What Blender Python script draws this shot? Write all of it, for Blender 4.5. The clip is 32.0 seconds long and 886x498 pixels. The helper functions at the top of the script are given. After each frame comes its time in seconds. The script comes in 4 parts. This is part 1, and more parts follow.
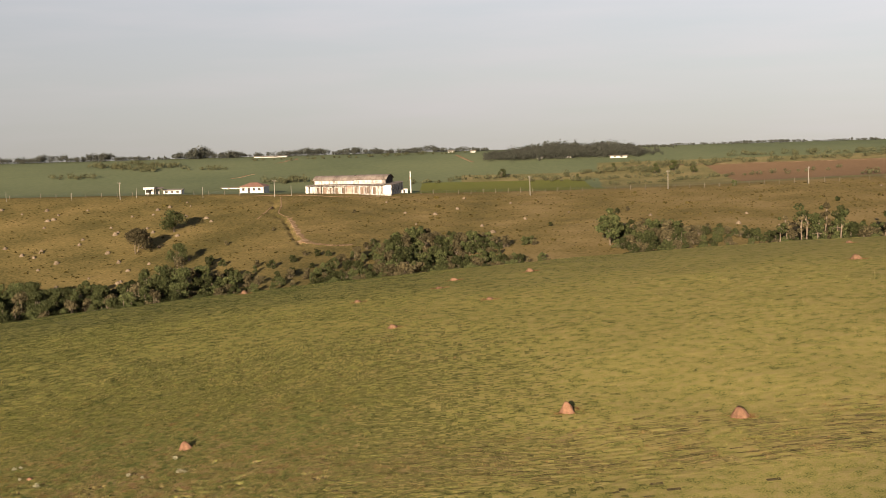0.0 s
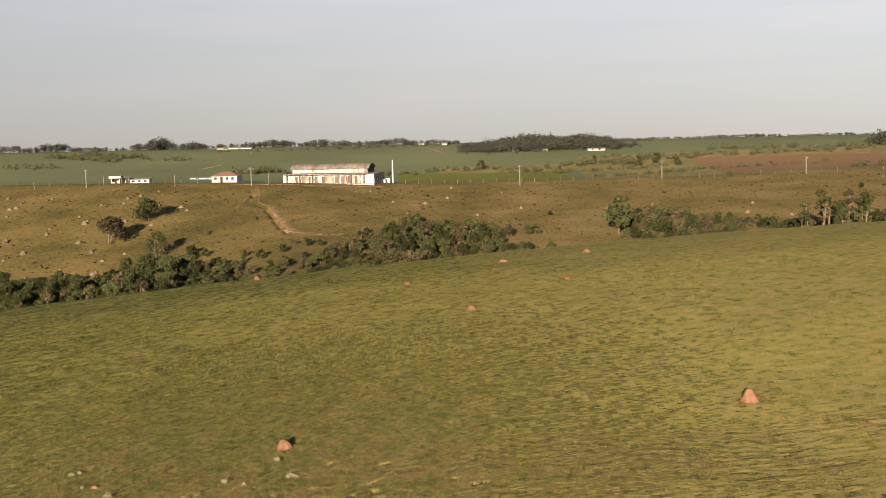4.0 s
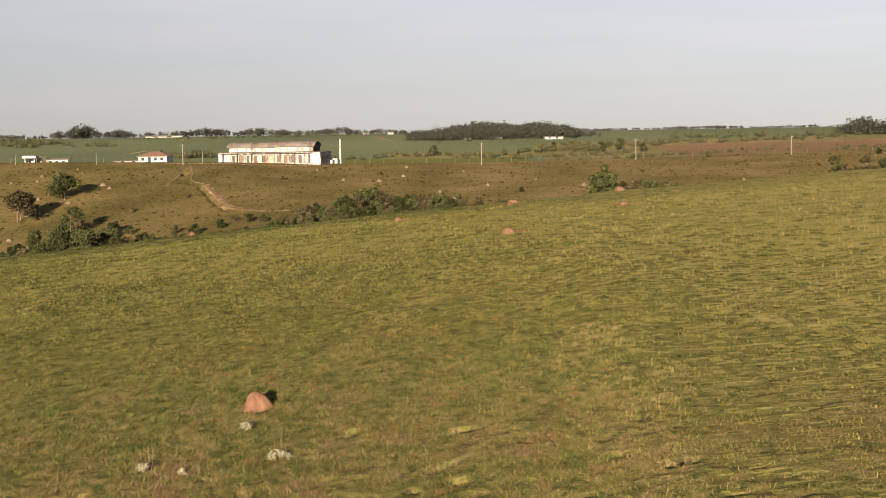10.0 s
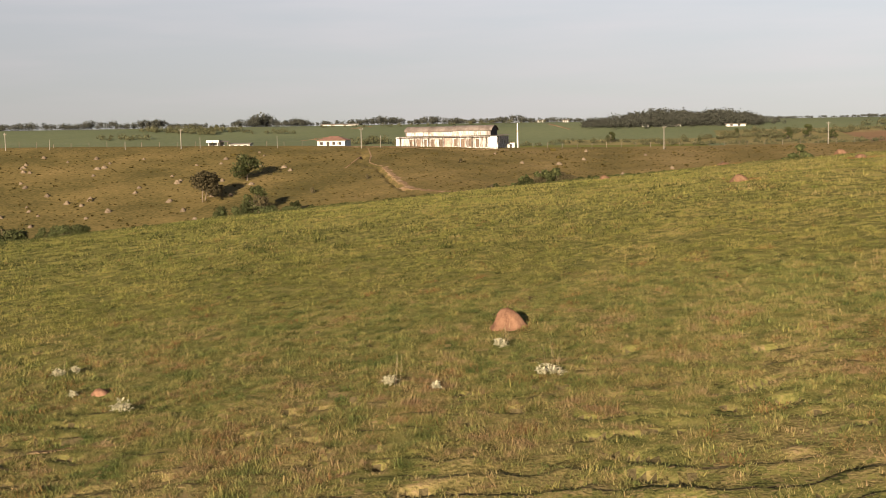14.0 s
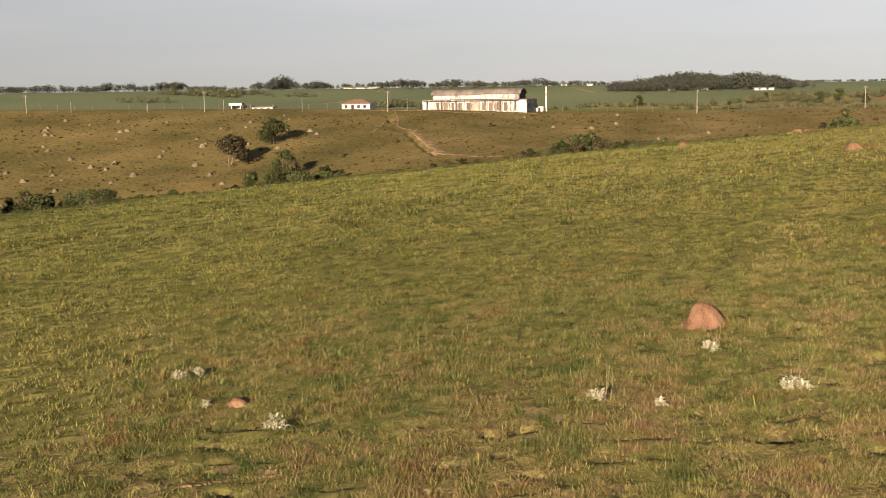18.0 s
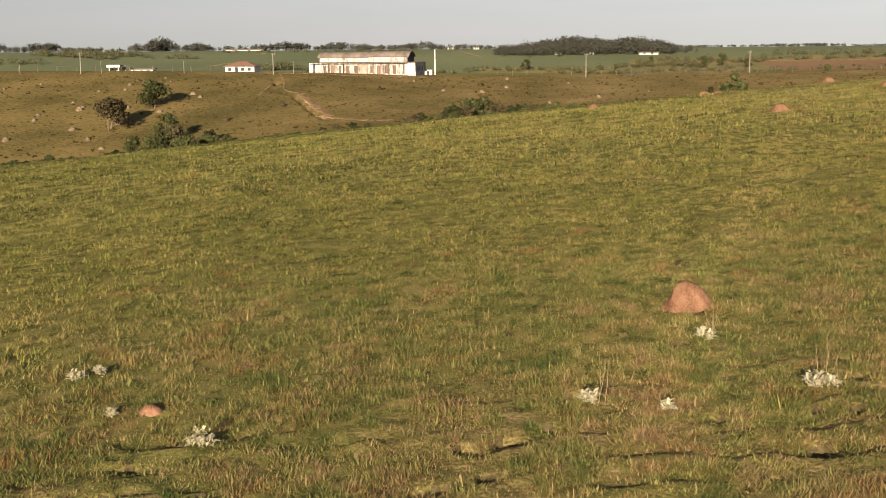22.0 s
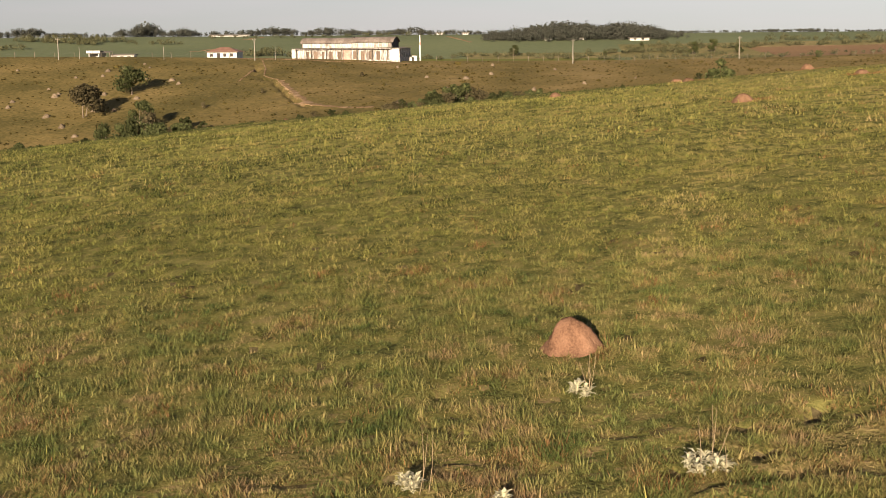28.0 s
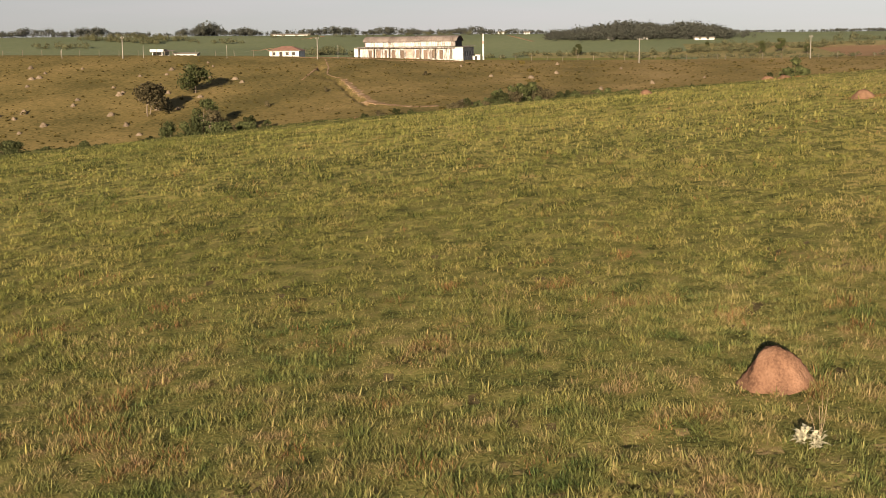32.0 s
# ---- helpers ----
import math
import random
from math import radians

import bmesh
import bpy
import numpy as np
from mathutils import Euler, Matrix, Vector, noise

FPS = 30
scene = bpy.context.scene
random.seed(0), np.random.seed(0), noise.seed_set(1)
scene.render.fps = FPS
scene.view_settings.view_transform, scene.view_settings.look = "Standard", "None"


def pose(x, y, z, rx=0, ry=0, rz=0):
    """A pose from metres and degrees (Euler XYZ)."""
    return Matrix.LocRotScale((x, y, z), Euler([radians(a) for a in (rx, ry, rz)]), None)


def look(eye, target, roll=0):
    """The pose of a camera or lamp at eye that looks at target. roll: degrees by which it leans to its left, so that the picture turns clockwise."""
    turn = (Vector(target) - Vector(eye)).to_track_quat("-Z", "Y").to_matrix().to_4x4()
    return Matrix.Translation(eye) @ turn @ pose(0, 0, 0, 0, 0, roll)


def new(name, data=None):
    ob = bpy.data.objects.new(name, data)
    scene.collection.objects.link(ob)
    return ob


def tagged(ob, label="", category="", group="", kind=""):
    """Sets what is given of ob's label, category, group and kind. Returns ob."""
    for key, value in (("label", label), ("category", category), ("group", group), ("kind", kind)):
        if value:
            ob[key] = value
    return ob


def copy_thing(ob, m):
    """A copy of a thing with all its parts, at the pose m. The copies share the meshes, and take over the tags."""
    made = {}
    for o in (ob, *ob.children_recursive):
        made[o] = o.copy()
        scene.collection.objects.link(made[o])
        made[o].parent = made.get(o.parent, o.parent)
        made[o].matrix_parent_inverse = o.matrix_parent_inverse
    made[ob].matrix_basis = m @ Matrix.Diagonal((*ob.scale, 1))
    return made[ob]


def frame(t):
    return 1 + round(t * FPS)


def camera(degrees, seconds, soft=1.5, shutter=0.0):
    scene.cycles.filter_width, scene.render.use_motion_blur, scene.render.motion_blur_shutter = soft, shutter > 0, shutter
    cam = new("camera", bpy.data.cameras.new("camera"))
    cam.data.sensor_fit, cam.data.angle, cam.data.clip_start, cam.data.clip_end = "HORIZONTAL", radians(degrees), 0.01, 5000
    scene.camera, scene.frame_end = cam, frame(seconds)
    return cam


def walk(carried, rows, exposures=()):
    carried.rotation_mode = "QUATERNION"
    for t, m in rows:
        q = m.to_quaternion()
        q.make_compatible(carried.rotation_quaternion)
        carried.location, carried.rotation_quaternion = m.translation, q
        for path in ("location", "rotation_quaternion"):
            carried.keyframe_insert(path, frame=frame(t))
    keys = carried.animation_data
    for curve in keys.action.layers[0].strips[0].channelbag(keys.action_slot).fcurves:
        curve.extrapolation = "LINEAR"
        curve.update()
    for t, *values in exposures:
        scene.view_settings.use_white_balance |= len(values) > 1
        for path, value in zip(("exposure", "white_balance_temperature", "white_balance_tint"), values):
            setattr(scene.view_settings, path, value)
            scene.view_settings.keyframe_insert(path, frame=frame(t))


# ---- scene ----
cam = camera(40.0, 32.0, soft=0.8)
# seconds, eye and target in metres, roll in degrees
PATH = [
    (0, (19.706, -82.629, 22.005), (19.673, -80.641, 21.792), -1.63),
    (0.5, (17.993, -80.67, 21.852), (17.963, -78.681, 21.638), -1.69),
    (1, (16.246, -78.761, 21.654), (16.218, -76.773, 21.44), -1.67),
    (1.5, (14.473, -77.07, 21.253), (14.448, -75.081, 21.039), -1.60),
    (2, (12.78, -75.458, 20.757), (12.757, -73.47, 20.544), -1.50),
    (2.5, (11.145, -73.742, 20.157), (11.131, -71.754, 19.944), -1.35),
    (3, (9.691, -71.958, 19.445), (9.685, -69.97, 19.233), -1.20),
    (3.5, (8.24, -69.939, 18.692), (8.257, -67.95, 18.481), -1.16),
    (4, (6.961, -67.529, 17.937), (7.026, -65.541, 17.725), -1.22),
    (4.5, (6.006, -64.55, 17.258), (6.143, -62.567, 17.043), -1.20),
    (6.5, (4.039, -50.416, 12.918), (4.2486, -48.438, 12.719), -1.06),
    (7, (3.865, -47.412, 12.249), (4.0776, -45.434, 12.051), -0.97),
    (7.5, (3.66, -44.943, 11.534), (3.8726, -42.965, 11.336), -1.04),
    (8, (3.369, -42.922, 10.8), (3.5836, -40.945, 10.604), -0.97),
    (8.5, (2.922, -41.184, 10.043), (3.1406, -39.206, 9.848), -0.92),
    (9, (2.833, -39.52, 9.265), (3.0526, -37.542, 9.073), -0.76),
    (9.5, (2.602, -37.918, 8.532), (2.8166, -35.94, 8.34), -0.78),
    (10, (2.393, -36.51, 7.847), (2.5700, -34.527, 7.656), -0.88),
    (10.5, (2.199, -35.41, 7.203), (2.3450, -33.424, 7.014), -0.78),
    (11, (2.044, -34.582, 6.651), (2.1630, -32.595, 6.462), -0.67),
    (11.5, (1.941, -33.913, 6.179), (2.0120, -31.924, 5.988), -0.76),
    (12, (1.684, -33.383, 5.785), (1.7040, -31.392, 5.594), -0.93),
    (12.5, (1.218, -32.98, 5.424), (1.191, -30.989, 5.232), -0.95),
    (13, (0.702, -32.603, 5.089), (0.637, -30.613, 4.898), -0.96),
    (13.5, (0.218, -32.159, 4.883), (0.133, -30.17, 4.69), -1.06),
    (14, (-0.229, -31.586, 4.776), (-0.324, -29.597, 4.583), -0.93),
    (14.5, (-0.644, -30.916, 4.748), (-0.75, -28.928, 4.552), -0.87),
    (16.5, (-2.568, -28.332, 4.744), (-2.691, -26.349, 4.516), -0.81),
    (17, (-3.184, -27.916, 4.796), (-3.304, -25.934, 4.56), -0.85),
    (17.5, (-3.804, -27.48, 4.833), (-3.921, -25.499, 4.588), -0.84),
    (18, (-4.351, -27.102, 4.828), (-4.465, -25.121, 4.576), -0.79),
    (18.5, (-4.806, -26.775, 4.808), (-4.915, -24.795, 4.548), -0.71),
    (19, (-5.17, -26.39, 4.785), (-5.275, -24.411, 4.518), -0.67),
    (19.5, (-5.47, -25.882, 4.769), (-5.567, -23.903, 4.494), -0.64),
    (20, (-5.69, -25.338, 4.724), (-5.78, -23.36, 4.443), -0.62),
    (20.5, (-5.845, -24.749, 4.666), (-5.927, -22.772, 4.377), -0.56),
    (21, (-5.909, -24.126, 4.571), (-5.955, -22.148, 4.275), -0.49),
    (21.5, (-5.879, -23.6, 4.505), (-5.859, -21.623, 4.202), -0.42),
    (22, (-5.791, -23.201, 4.506), (-5.715, -21.227, 4.195), -0.48),
    (22.5, (-5.62, -22.926, 4.485), (-5.521, -20.953, 4.168), -0.44),
    (23, (-5.375, -22.552, 4.484), (-5.254, -20.582, 4.159), -0.43),
    (23.5, (-5.044, -21.846, 4.428), (-4.899, -19.879, 4.096), -0.36),
    (24, (-4.642, -21.086, 4.398), (-4.488, -19.119, 4.067), -0.35),
    (24.5, (-4.108, -20.229, 4.379), (-3.952, -18.263, 4.047), -0.41),
    (25, (-3.577, -19.4, 4.361), (-3.421, -17.434, 4.03), -0.42),
    (25.5, (-3.143, -18.824, 4.432), (-2.99, -16.858, 4.099), -0.59),
    (27.5, (-2.839, -18.856, 4.563), (-2.742, -16.886, 4.229), -0.46),
    (28, (-2.938, -18.916, 4.508), (-2.856, -16.945, 4.174), -0.47),
    (28.5, (-3.061, -18.934, 4.467), (-2.991, -16.963, 4.132), -0.52),
    (29, (-3.272, -18.934, 4.396), (-3.217, -16.963, 4.062), -0.48),
    (29.5, (-3.426, -18.873, 4.321), (-3.405, -16.901, 3.988), -0.40),
    (30, (-3.537, -18.701, 4.259), (-3.533, -16.729, 3.926), -0.32),
    (30.5, (-3.616, -18.377, 4.164), (-3.621, -16.405, 3.832), -0.30),
    (31, (-3.746, -17.789, 4.106), (-3.755, -15.817, 3.773), -0.39),
    (31.5, (-4.051, -16.996, 4.08), (-4.059, -15.023, 3.748), -0.39),
    (32, (-4.516, -15.845, 4.189), (-4.524, -13.872, 3.856), -0.43),
]


walk(cam, [(t, look(eye, target, roll)) for t, eye, target, roll in PATH])

# ---- light ----
SUN_HIGH, SUN_SIDE = 11.7, 13.5  # degrees above the horizon; how far to the left of straight behind the camera
scene.view_settings.exposure = 1.67
world = bpy.data.worlds.new("sky")
scene.world = world
world.use_nodes = True
wn, wl = world.node_tree.nodes, world.node_tree.links
wn.clear()
w_out, w_bg, w_sky = wn.new("ShaderNodeOutputWorld"), wn.new("ShaderNodeBackground"), wn.new("ShaderNodeTexSky")
w_sky.sky_type, w_sky.sun_disc = "NISHITA", False
w_sky.sun_elevation, w_sky.sun_rotation = radians(SUN_HIGH), radians(180 + SUN_SIDE)
w_sky.air_density, w_sky.dust_density, w_sky.ozone_density = 1.0, 2.2, 1.0
w_tc, w_up = wn.new("ShaderNodeTexCoord"), wn.new("ShaderNodeVectorMath")
w_up.operation, w_up.inputs[1].default_value = "ADD", (0, 0, 0.07)
w_unit = wn.new("ShaderNodeVectorMath")
w_unit.operation = "NORMALIZE"
wl.new(w_tc.outputs["Generated"], w_up.inputs[0])
wl.new(w_up.outputs[0], w_unit.inputs[0])
wl.new(w_unit.outputs[0], w_sky.inputs[0])
# thin high cloud, drawn out sideways
w_map, w_cloud, w_ramp, w_mix = wn.new("ShaderNodeMapping"), wn.new("ShaderNodeTexNoise"), wn.new("ShaderNodeValToRGB"), wn.new("ShaderNodeMix")
w_map.inputs["Scale"].default_value = (3.0, 3.0, 26.0)
w_map.inputs["Rotation"].default_value = (0.0, 0.05, 0.0)
w_cloud.inputs["Scale"].default_value, w_cloud.inputs["Detail"].default_value = 1.6, 6.0
w_ramp.color_ramp.elements[0].position, w_ramp.color_ramp.elements[1].position = 0.42, 0.78
w_ramp.color_ramp.elements[0].color, w_ramp.color_ramp.elements[1].color = (0.72, 0.72, 0.72, 1), (0.93, 0.93, 0.93, 1)
w_mix.data_type = "RGBA"
w_sep, w_haze = wn.new("ShaderNodeSeparateXYZ"), wn.new("ShaderNodeValToRGB")
w_haze.color_ramp.elements[0].position, w_haze.color_ramp.elements[0].color = 0.0, (0.43, 0.39, 0.375, 1)
w_haze.color_ramp.elements[1].position, w_haze.color_ramp.elements[1].color = 0.22, (0.60, 0.60, 0.645, 1)
w_haze.color_ramp.elements.new(0.10).color = (0.535, 0.505, 0.50, 1)
w_haze.color_ramp.elements.new(0.34).color = (0.27, 0.30, 0.38, 1)
w_haze.color_ramp.elements.new(1.0).color = (0.06, 0.08, 0.14, 1)
w_bright = wn.new("ShaderNodeVectorMath")
w_bright.operation, w_bright.inputs["Scale"].default_value = "SCALE", 10.5
wl.new(w_unit.outputs[0], w_sep.inputs[0])
wl.new(w_sep.outputs["Z"], w_haze.inputs[0])
wl.new(w_haze.outputs[0], w_bright.inputs[0])
wl.new(w_bright.outputs[0], w_mix.inputs["B"])
wl.new(w_tc.outputs["Generated"], w_map.inputs[0])
wl.new(w_map.outputs[0], w_cloud.inputs["Vector"])
wl.new(w_cloud.outputs[0], w_ramp.inputs[0])
wl.new(w_ramp.outputs[0], w_mix.inputs["Factor"])
wl.new(w_sky.outputs[0], w_mix.inputs["A"])
# the sky grows lighter from one side to the other, away from the sun's side
w_across, w_side, w_tone = wn.new("ShaderNodeSeparateXYZ"), wn.new("ShaderNodeMapRange"), wn.new("ShaderNodeVectorMath")
w_side.inputs["From Min"].default_value, w_side.inputs["From Max"].default_value = -0.5, 0.5
w_side.inputs["To Min"].default_value, w_side.inputs["To Max"].default_value = 0.80, 1.16
w_tone.operation = "SCALE"
wl.new(w_tc.outputs["Generated"], w_across.inputs[0])
wl.new(w_across.outputs["X"], w_side.inputs[0])
wl.new(w_mix.outputs["Result"], w_tone.inputs[0])
wl.new(w_side.outputs[0], w_tone.inputs["Scale"])
wl.new(w_tone.outputs[0], w_bg.inputs[0])
w_bg.inputs[1].default_value = 0.0385
wl.new(w_bg.outputs[0], w_out.inputs[0])
sun = new("sun", bpy.data.lights.new("sun", "SUN"))
sun.data.energy, sun.data.angle, sun.data.color = 5.0, radians(0.6), (1.0, 0.84, 0.62)
sun.matrix_world = look((-60 * math.sin(radians(SUN_SIDE)), -60 * math.cos(radians(SUN_SIDE)), 60 * math.tan(radians(SUN_HIGH))), (0, 0, 0))


# ---- materials ----
def material(name, colours, scale=1.0, rough=0.85, bump=0.0, fine=8.0, detail=5.0, per_object=0.0, per_island=0.0, through_light=0.0, stretch=(1, 1, 1), metal=0.0, positions=None, dry=0.0, dry_lit_x=0.0, shift=0.0, gloss=0.25):
    """Colours laid out by noise at two scales; per_object and per_island: how far single pieces differ in brightness."""
    m = bpy.data.materials.new(name)
    m.use_nodes = True
    n, k = m.node_tree.nodes, m.node_tree.links
    bsdf, out = n["Principled BSDF"], n["Material Output"]
    bsdf.inputs["Roughness"].default_value, bsdf.inputs["Metallic"].default_value = rough, metal
    bsdf.inputs["Specular IOR Level"].default_value = gloss
    tc, mp = n.new("ShaderNodeTexCoord"), n.new("ShaderNodeMapping")
    mp.inputs["Scale"].default_value = stretch
    k.new(tc.outputs["Object"], mp.inputs[0])
    big, small, add = n.new("ShaderNodeTexNoise"), n.new("ShaderNodeTexNoise"), n.new("ShaderNodeMath")
    big.inputs["Scale"].default_value, big.inputs["Detail"].default_value = scale, detail
    small.inputs["Scale"].default_value, small.inputs["Detail"].default_value = scale * fine, 4.0
    k.new(mp.outputs[0], big.inputs["Vector"])
    k.new(mp.outputs[0], small.inputs["Vector"])
    mul = n.new("ShaderNodeMath")
    mul.operation, mul.inputs[1].default_value = "MULTIPLY", 0.45
    k.new(small.outputs[0], mul.inputs[0])
    add.operation = "MULTIPLY_ADD"
    add.inputs[1].default_value = 0.55
    k.new(big.outputs[0], add.inputs[0])
    k.new(mul.outputs[0], add.inputs[2])
    laid = add.outputs[0]
    if dry:  # drier where the herd treads, low on the slope
        sep, mr, more = n.new("ShaderNodeSeparateXYZ"), n.new("ShaderNodeMapRange"), n.new("ShaderNodeMath")
        k.new(tc.outputs["Object"], sep.inputs[0])
        k.new(sep.outputs["Y"], mr.inputs[0])
        mr.inputs["From Min"].default_value, mr.inputs["From Max"].default_value = 12.0, -9.0
        mr.inputs["To Min"].default_value, mr.inputs["To Max"].default_value = 0.0, dry
        more.operation = "ADD"
        k.new(laid, more.inputs[0])
        k.new(mr.outputs[0], more.inputs[1])
        laid = more.outputs[0]
    if dry_lit_x:  # greener low on the hill, drier towards its top, sunnier side painted in
        sep, mr, more = n.new("ShaderNodeSeparateXYZ"), n.new("ShaderNodeMapRange"), n.new("ShaderNodeMath")
        k.new(tc.outputs["Object"], sep.inputs[0])
        k.new(sep.outputs["X"], mr.inputs[0])
        mr.inputs["From Min"].default_value, mr.inputs["From Max"].default_value = -24.0, 38.0
        mr.inputs["To Min"].default_value, mr.inputs["To Max"].default_value = -dry_lit_x, dry_lit_x
        more.operation = "ADD"
        k.new(laid, more.inputs[0])
        k.new(mr.outputs[0], more.inputs[1])
        laid = more.outputs[0]
    if shift:  # single pieces lean to one end of the colours or the other
        geo, mad = n.new("ShaderNodeNewGeometry"), n.new("ShaderNodeMath")
        mad.operation, mad.inputs[1].default_value = "MULTIPLY_ADD", shift
        off = n.new("ShaderNodeMath")
        off.operation, off.inputs[1].default_value = "SUBTRACT", shift / 2
        k.new(geo.outputs["Random Per Island"], mad.inputs[0])
        k.new(laid, off.inputs[0])
        k.new(off.outputs[0], mad.inputs[2])
        laid = mad.outputs[0]
    ramp = n.new("ShaderNodeValToRGB")
    els = ramp.color_ramp.elements
    spots = positions or [0.36 + 0.28 * i / max(1, len(colours) - 1) for i in range(len(colours))]
    while len(els) < len(colours):
        els.new(0.5)
    for e, c, p in zip(els, colours, spots):
        e.position, e.color = p, (*c, 1)
    k.new(laid, ramp.inputs[0])
    colour = ramp.outputs[0]
    for amount, node, socket in ((per_object, "ShaderNodeObjectInfo", "Random"), (per_island, "ShaderNodeNewGeometry", "Random Per Island")):
        if amount:
            info, hsv, mr = n.new(node), n.new("ShaderNodeHueSaturation"), n.new("ShaderNodeMapRange")
            mr.inputs["To Min"].default_value, mr.inputs["To Max"].default_value = 1 - amount, 1 + amount
            k.new(info.outputs[socket], mr.inputs[0])
            k.new(mr.outputs[0], hsv.inputs["Value"])
            k.new(colour, hsv.inputs["Color"])
            colour = hsv.outputs[0]
    k.new(colour, bsdf.inputs["Base Color"])
    if bump:
        bp = n.new("ShaderNodeBump")
        bp.inputs["Strength"].default_value, bp.inputs["Distance"].default_value = 1.0, bump
        k.new(add.outputs[0], bp.inputs["Height"])
        k.new(bp.outputs[0], bsdf.inputs["Normal"])
    if through_light:
        tr, mix = n.new("ShaderNodeBsdfTranslucent"), n.new("ShaderNodeMixShader")
        k.new(colour, tr.inputs[0])
        mix.inputs[0].default_value = through_light
        k.new(bsdf.outputs[0], mix.inputs[1])
        k.new(tr.outputs[0], mix.inputs[2])
        k.new(mix.outputs[0], out.inputs[0])
    return m


PASTURE = material("pasture", [(0.0504, 0.0501, 0.0163), (0.132, 0.124, 0.0371), (0.204, 0.174, 0.0523), (0.237, 0.183, 0.0719)], 1.1, 0.95, 0.07, 8.0, 9.0, dry=0.02, dry_lit_x=0.04, gloss=0.02, positions=[0.39, 0.455, 0.53, 0.62])
TRAMPLED = material("trampled_pasture", [(0.045, 0.038, 0.015), (0.105, 0.086, 0.032), (0.16, 0.122, 0.05), (0.185, 0.13, 0.066)], 1.6, 0.95, 0.08, 8.0, 9.0, gloss=0.02)
# thatch as darkened pasture colours, with the shade between blades painted in
UNDERGRASS_SHADE = material("shaded_thatch", [(0.034, 0.0345, 0.012), (0.086, 0.082, 0.026), (0.134, 0.117, 0.038), (0.154, 0.118, 0.05)], 2.2, 0.95, 0.05, 7.0, 8.0, gloss=0.02)
# grass blades coloured dark to stand in for tussock shadows
SHADE_GRASS = material("shade_dark_grass", [(0.018, 0.024, 0.008), (0.034, 0.038, 0.013), (0.055, 0.054, 0.02)], 0.6, 0.8, 0, 4.0, per_island=0.25, gloss=0.03)
# trodden soil, darkened to paint the shade in ruts and holes
SHADED_SOIL = material("shaded_trodden_soil", [(0.038, 0.030, 0.014), (0.070, 0.054, 0.027), (0.108, 0.08, 0.042)], 2.5, 0.95, 0.05, 6.0, gloss=0.03)
DRY_PASTURE = material("dry_pasture", [(0.072, 0.0585, 0.0215), (0.112, 0.0845, 0.032), (0.143, 0.103, 0.0405), (0.186, 0.131, 0.059)], 0.06, 0.95, 0.18, 24.0, 9.0, gloss=0.03, dry_lit_x=0.05)
# crop greens greyed and lightened to paint in haze
CROP = material("crop_field", [(0.0986, 0.112, 0.0616), (0.118, 0.13, 0.0694), (0.134, 0.143, 0.0762)], 0.02, 0.95, 0.3, 30.0, 8.0, gloss=0.03)
LIGHT_CROP = material("light_crop_field", [(0.102, 0.1062, 0.02975), (0.1318, 0.1275, 0.034)], 0.03, 0.95, 0.3, 30.0, 8.0, gloss=0.03)
SCRUB = material("scrub_field", [(0.111, 0.101, 0.0442), (0.169, 0.14, 0.0624), (0.221, 0.169, 0.0806)], 0.08, 0.95, 0.5, 12.0, 9.0, gloss=0.03)
PLOUGHED = material("ploughed_field", [(0.15, 0.0936, 0.0528), (0.198, 0.12, 0.0684)], 0.03, 0.95, 0.3, 25.0, 8.0, gloss=0.03)
EARTH = material("bare_earth", [(0.10, 0.068, 0.034), (0.17, 0.108, 0.062), (0.27, 0.185, 0.12)], 0.6, 0.95, 0.1, 7.0, gloss=0.03)
MOUND = material("termite_clay", [(0.0972, 0.0514, 0.032), (0.156, 0.0823, 0.0512), (0.194, 0.108, 0.0691)], 3.0, 0.95, 0.03, 9.0, per_object=0.12, gloss=0.03)
BOARDS = material("opening_boards", [(0.045, 0.03, 0.022), (0.10, 0.068, 0.05), (0.17, 0.125, 0.095)], 2.2, 0.9, 0.01, 5.0, stretch=(3, 1, 0.2), per_object=0.3)
OLD_MOUND = material("weathered_clay", [(0.0864, 0.0504, 0.03024), (0.1368, 0.0756, 0.04608), (0.1728, 0.1008, 0.06336)], 3.0, 0.95, 0.03, 9.0, per_object=0.12, gloss=0.03)
GREY_MOUND = material("grey_weathered_clay", [(0.072, 0.051, 0.033), (0.114, 0.084, 0.057), (0.15, 0.114, 0.081)], 3.0, 0.95, 0.03, 9.0, per_object=0.2, gloss=0.03)
TRODDEN = material("trodden_earth", [(0.075, 0.05, 0.027), (0.125, 0.085, 0.045), (0.18, 0.125, 0.07)], 1.5, 0.95, 0.08, 6.0, gloss=0.03)
COARSE = material("coarse_tuft", [(0.025, 0.021, 0.007), (0.045, 0.034, 0.01), (0.065, 0.0475, 0.0175)], 0.2, 0.8, 0, 5.0, per_island=0.35, gloss=0.03)
GRASS = material("grass_blade", [(0.0693, 0.092, 0.026), (0.134, 0.136, 0.042), (0.206, 0.174, 0.062), (0.239, 0.166, 0.082), (0.173, 0.108, 0.058)], 0.55, 0.55, 0, 4.0, 6.0, per_island=0.28, through_light=0.25, positions=[0.34, 0.45, 0.55, 0.64, 0.74], dry=0.045, dry_lit_x=0.05, shift=0.10, gloss=0.10)
TUFT = material("rank_tuft", [(0.0373, 0.0459, 0.0123), (0.0622, 0.0674, 0.0186), (0.0796, 0.0756, 0.0257)], 0.4, 0.8, 0, 5.0, per_island=0.25, dry_lit_x=0.05, gloss=0.03)
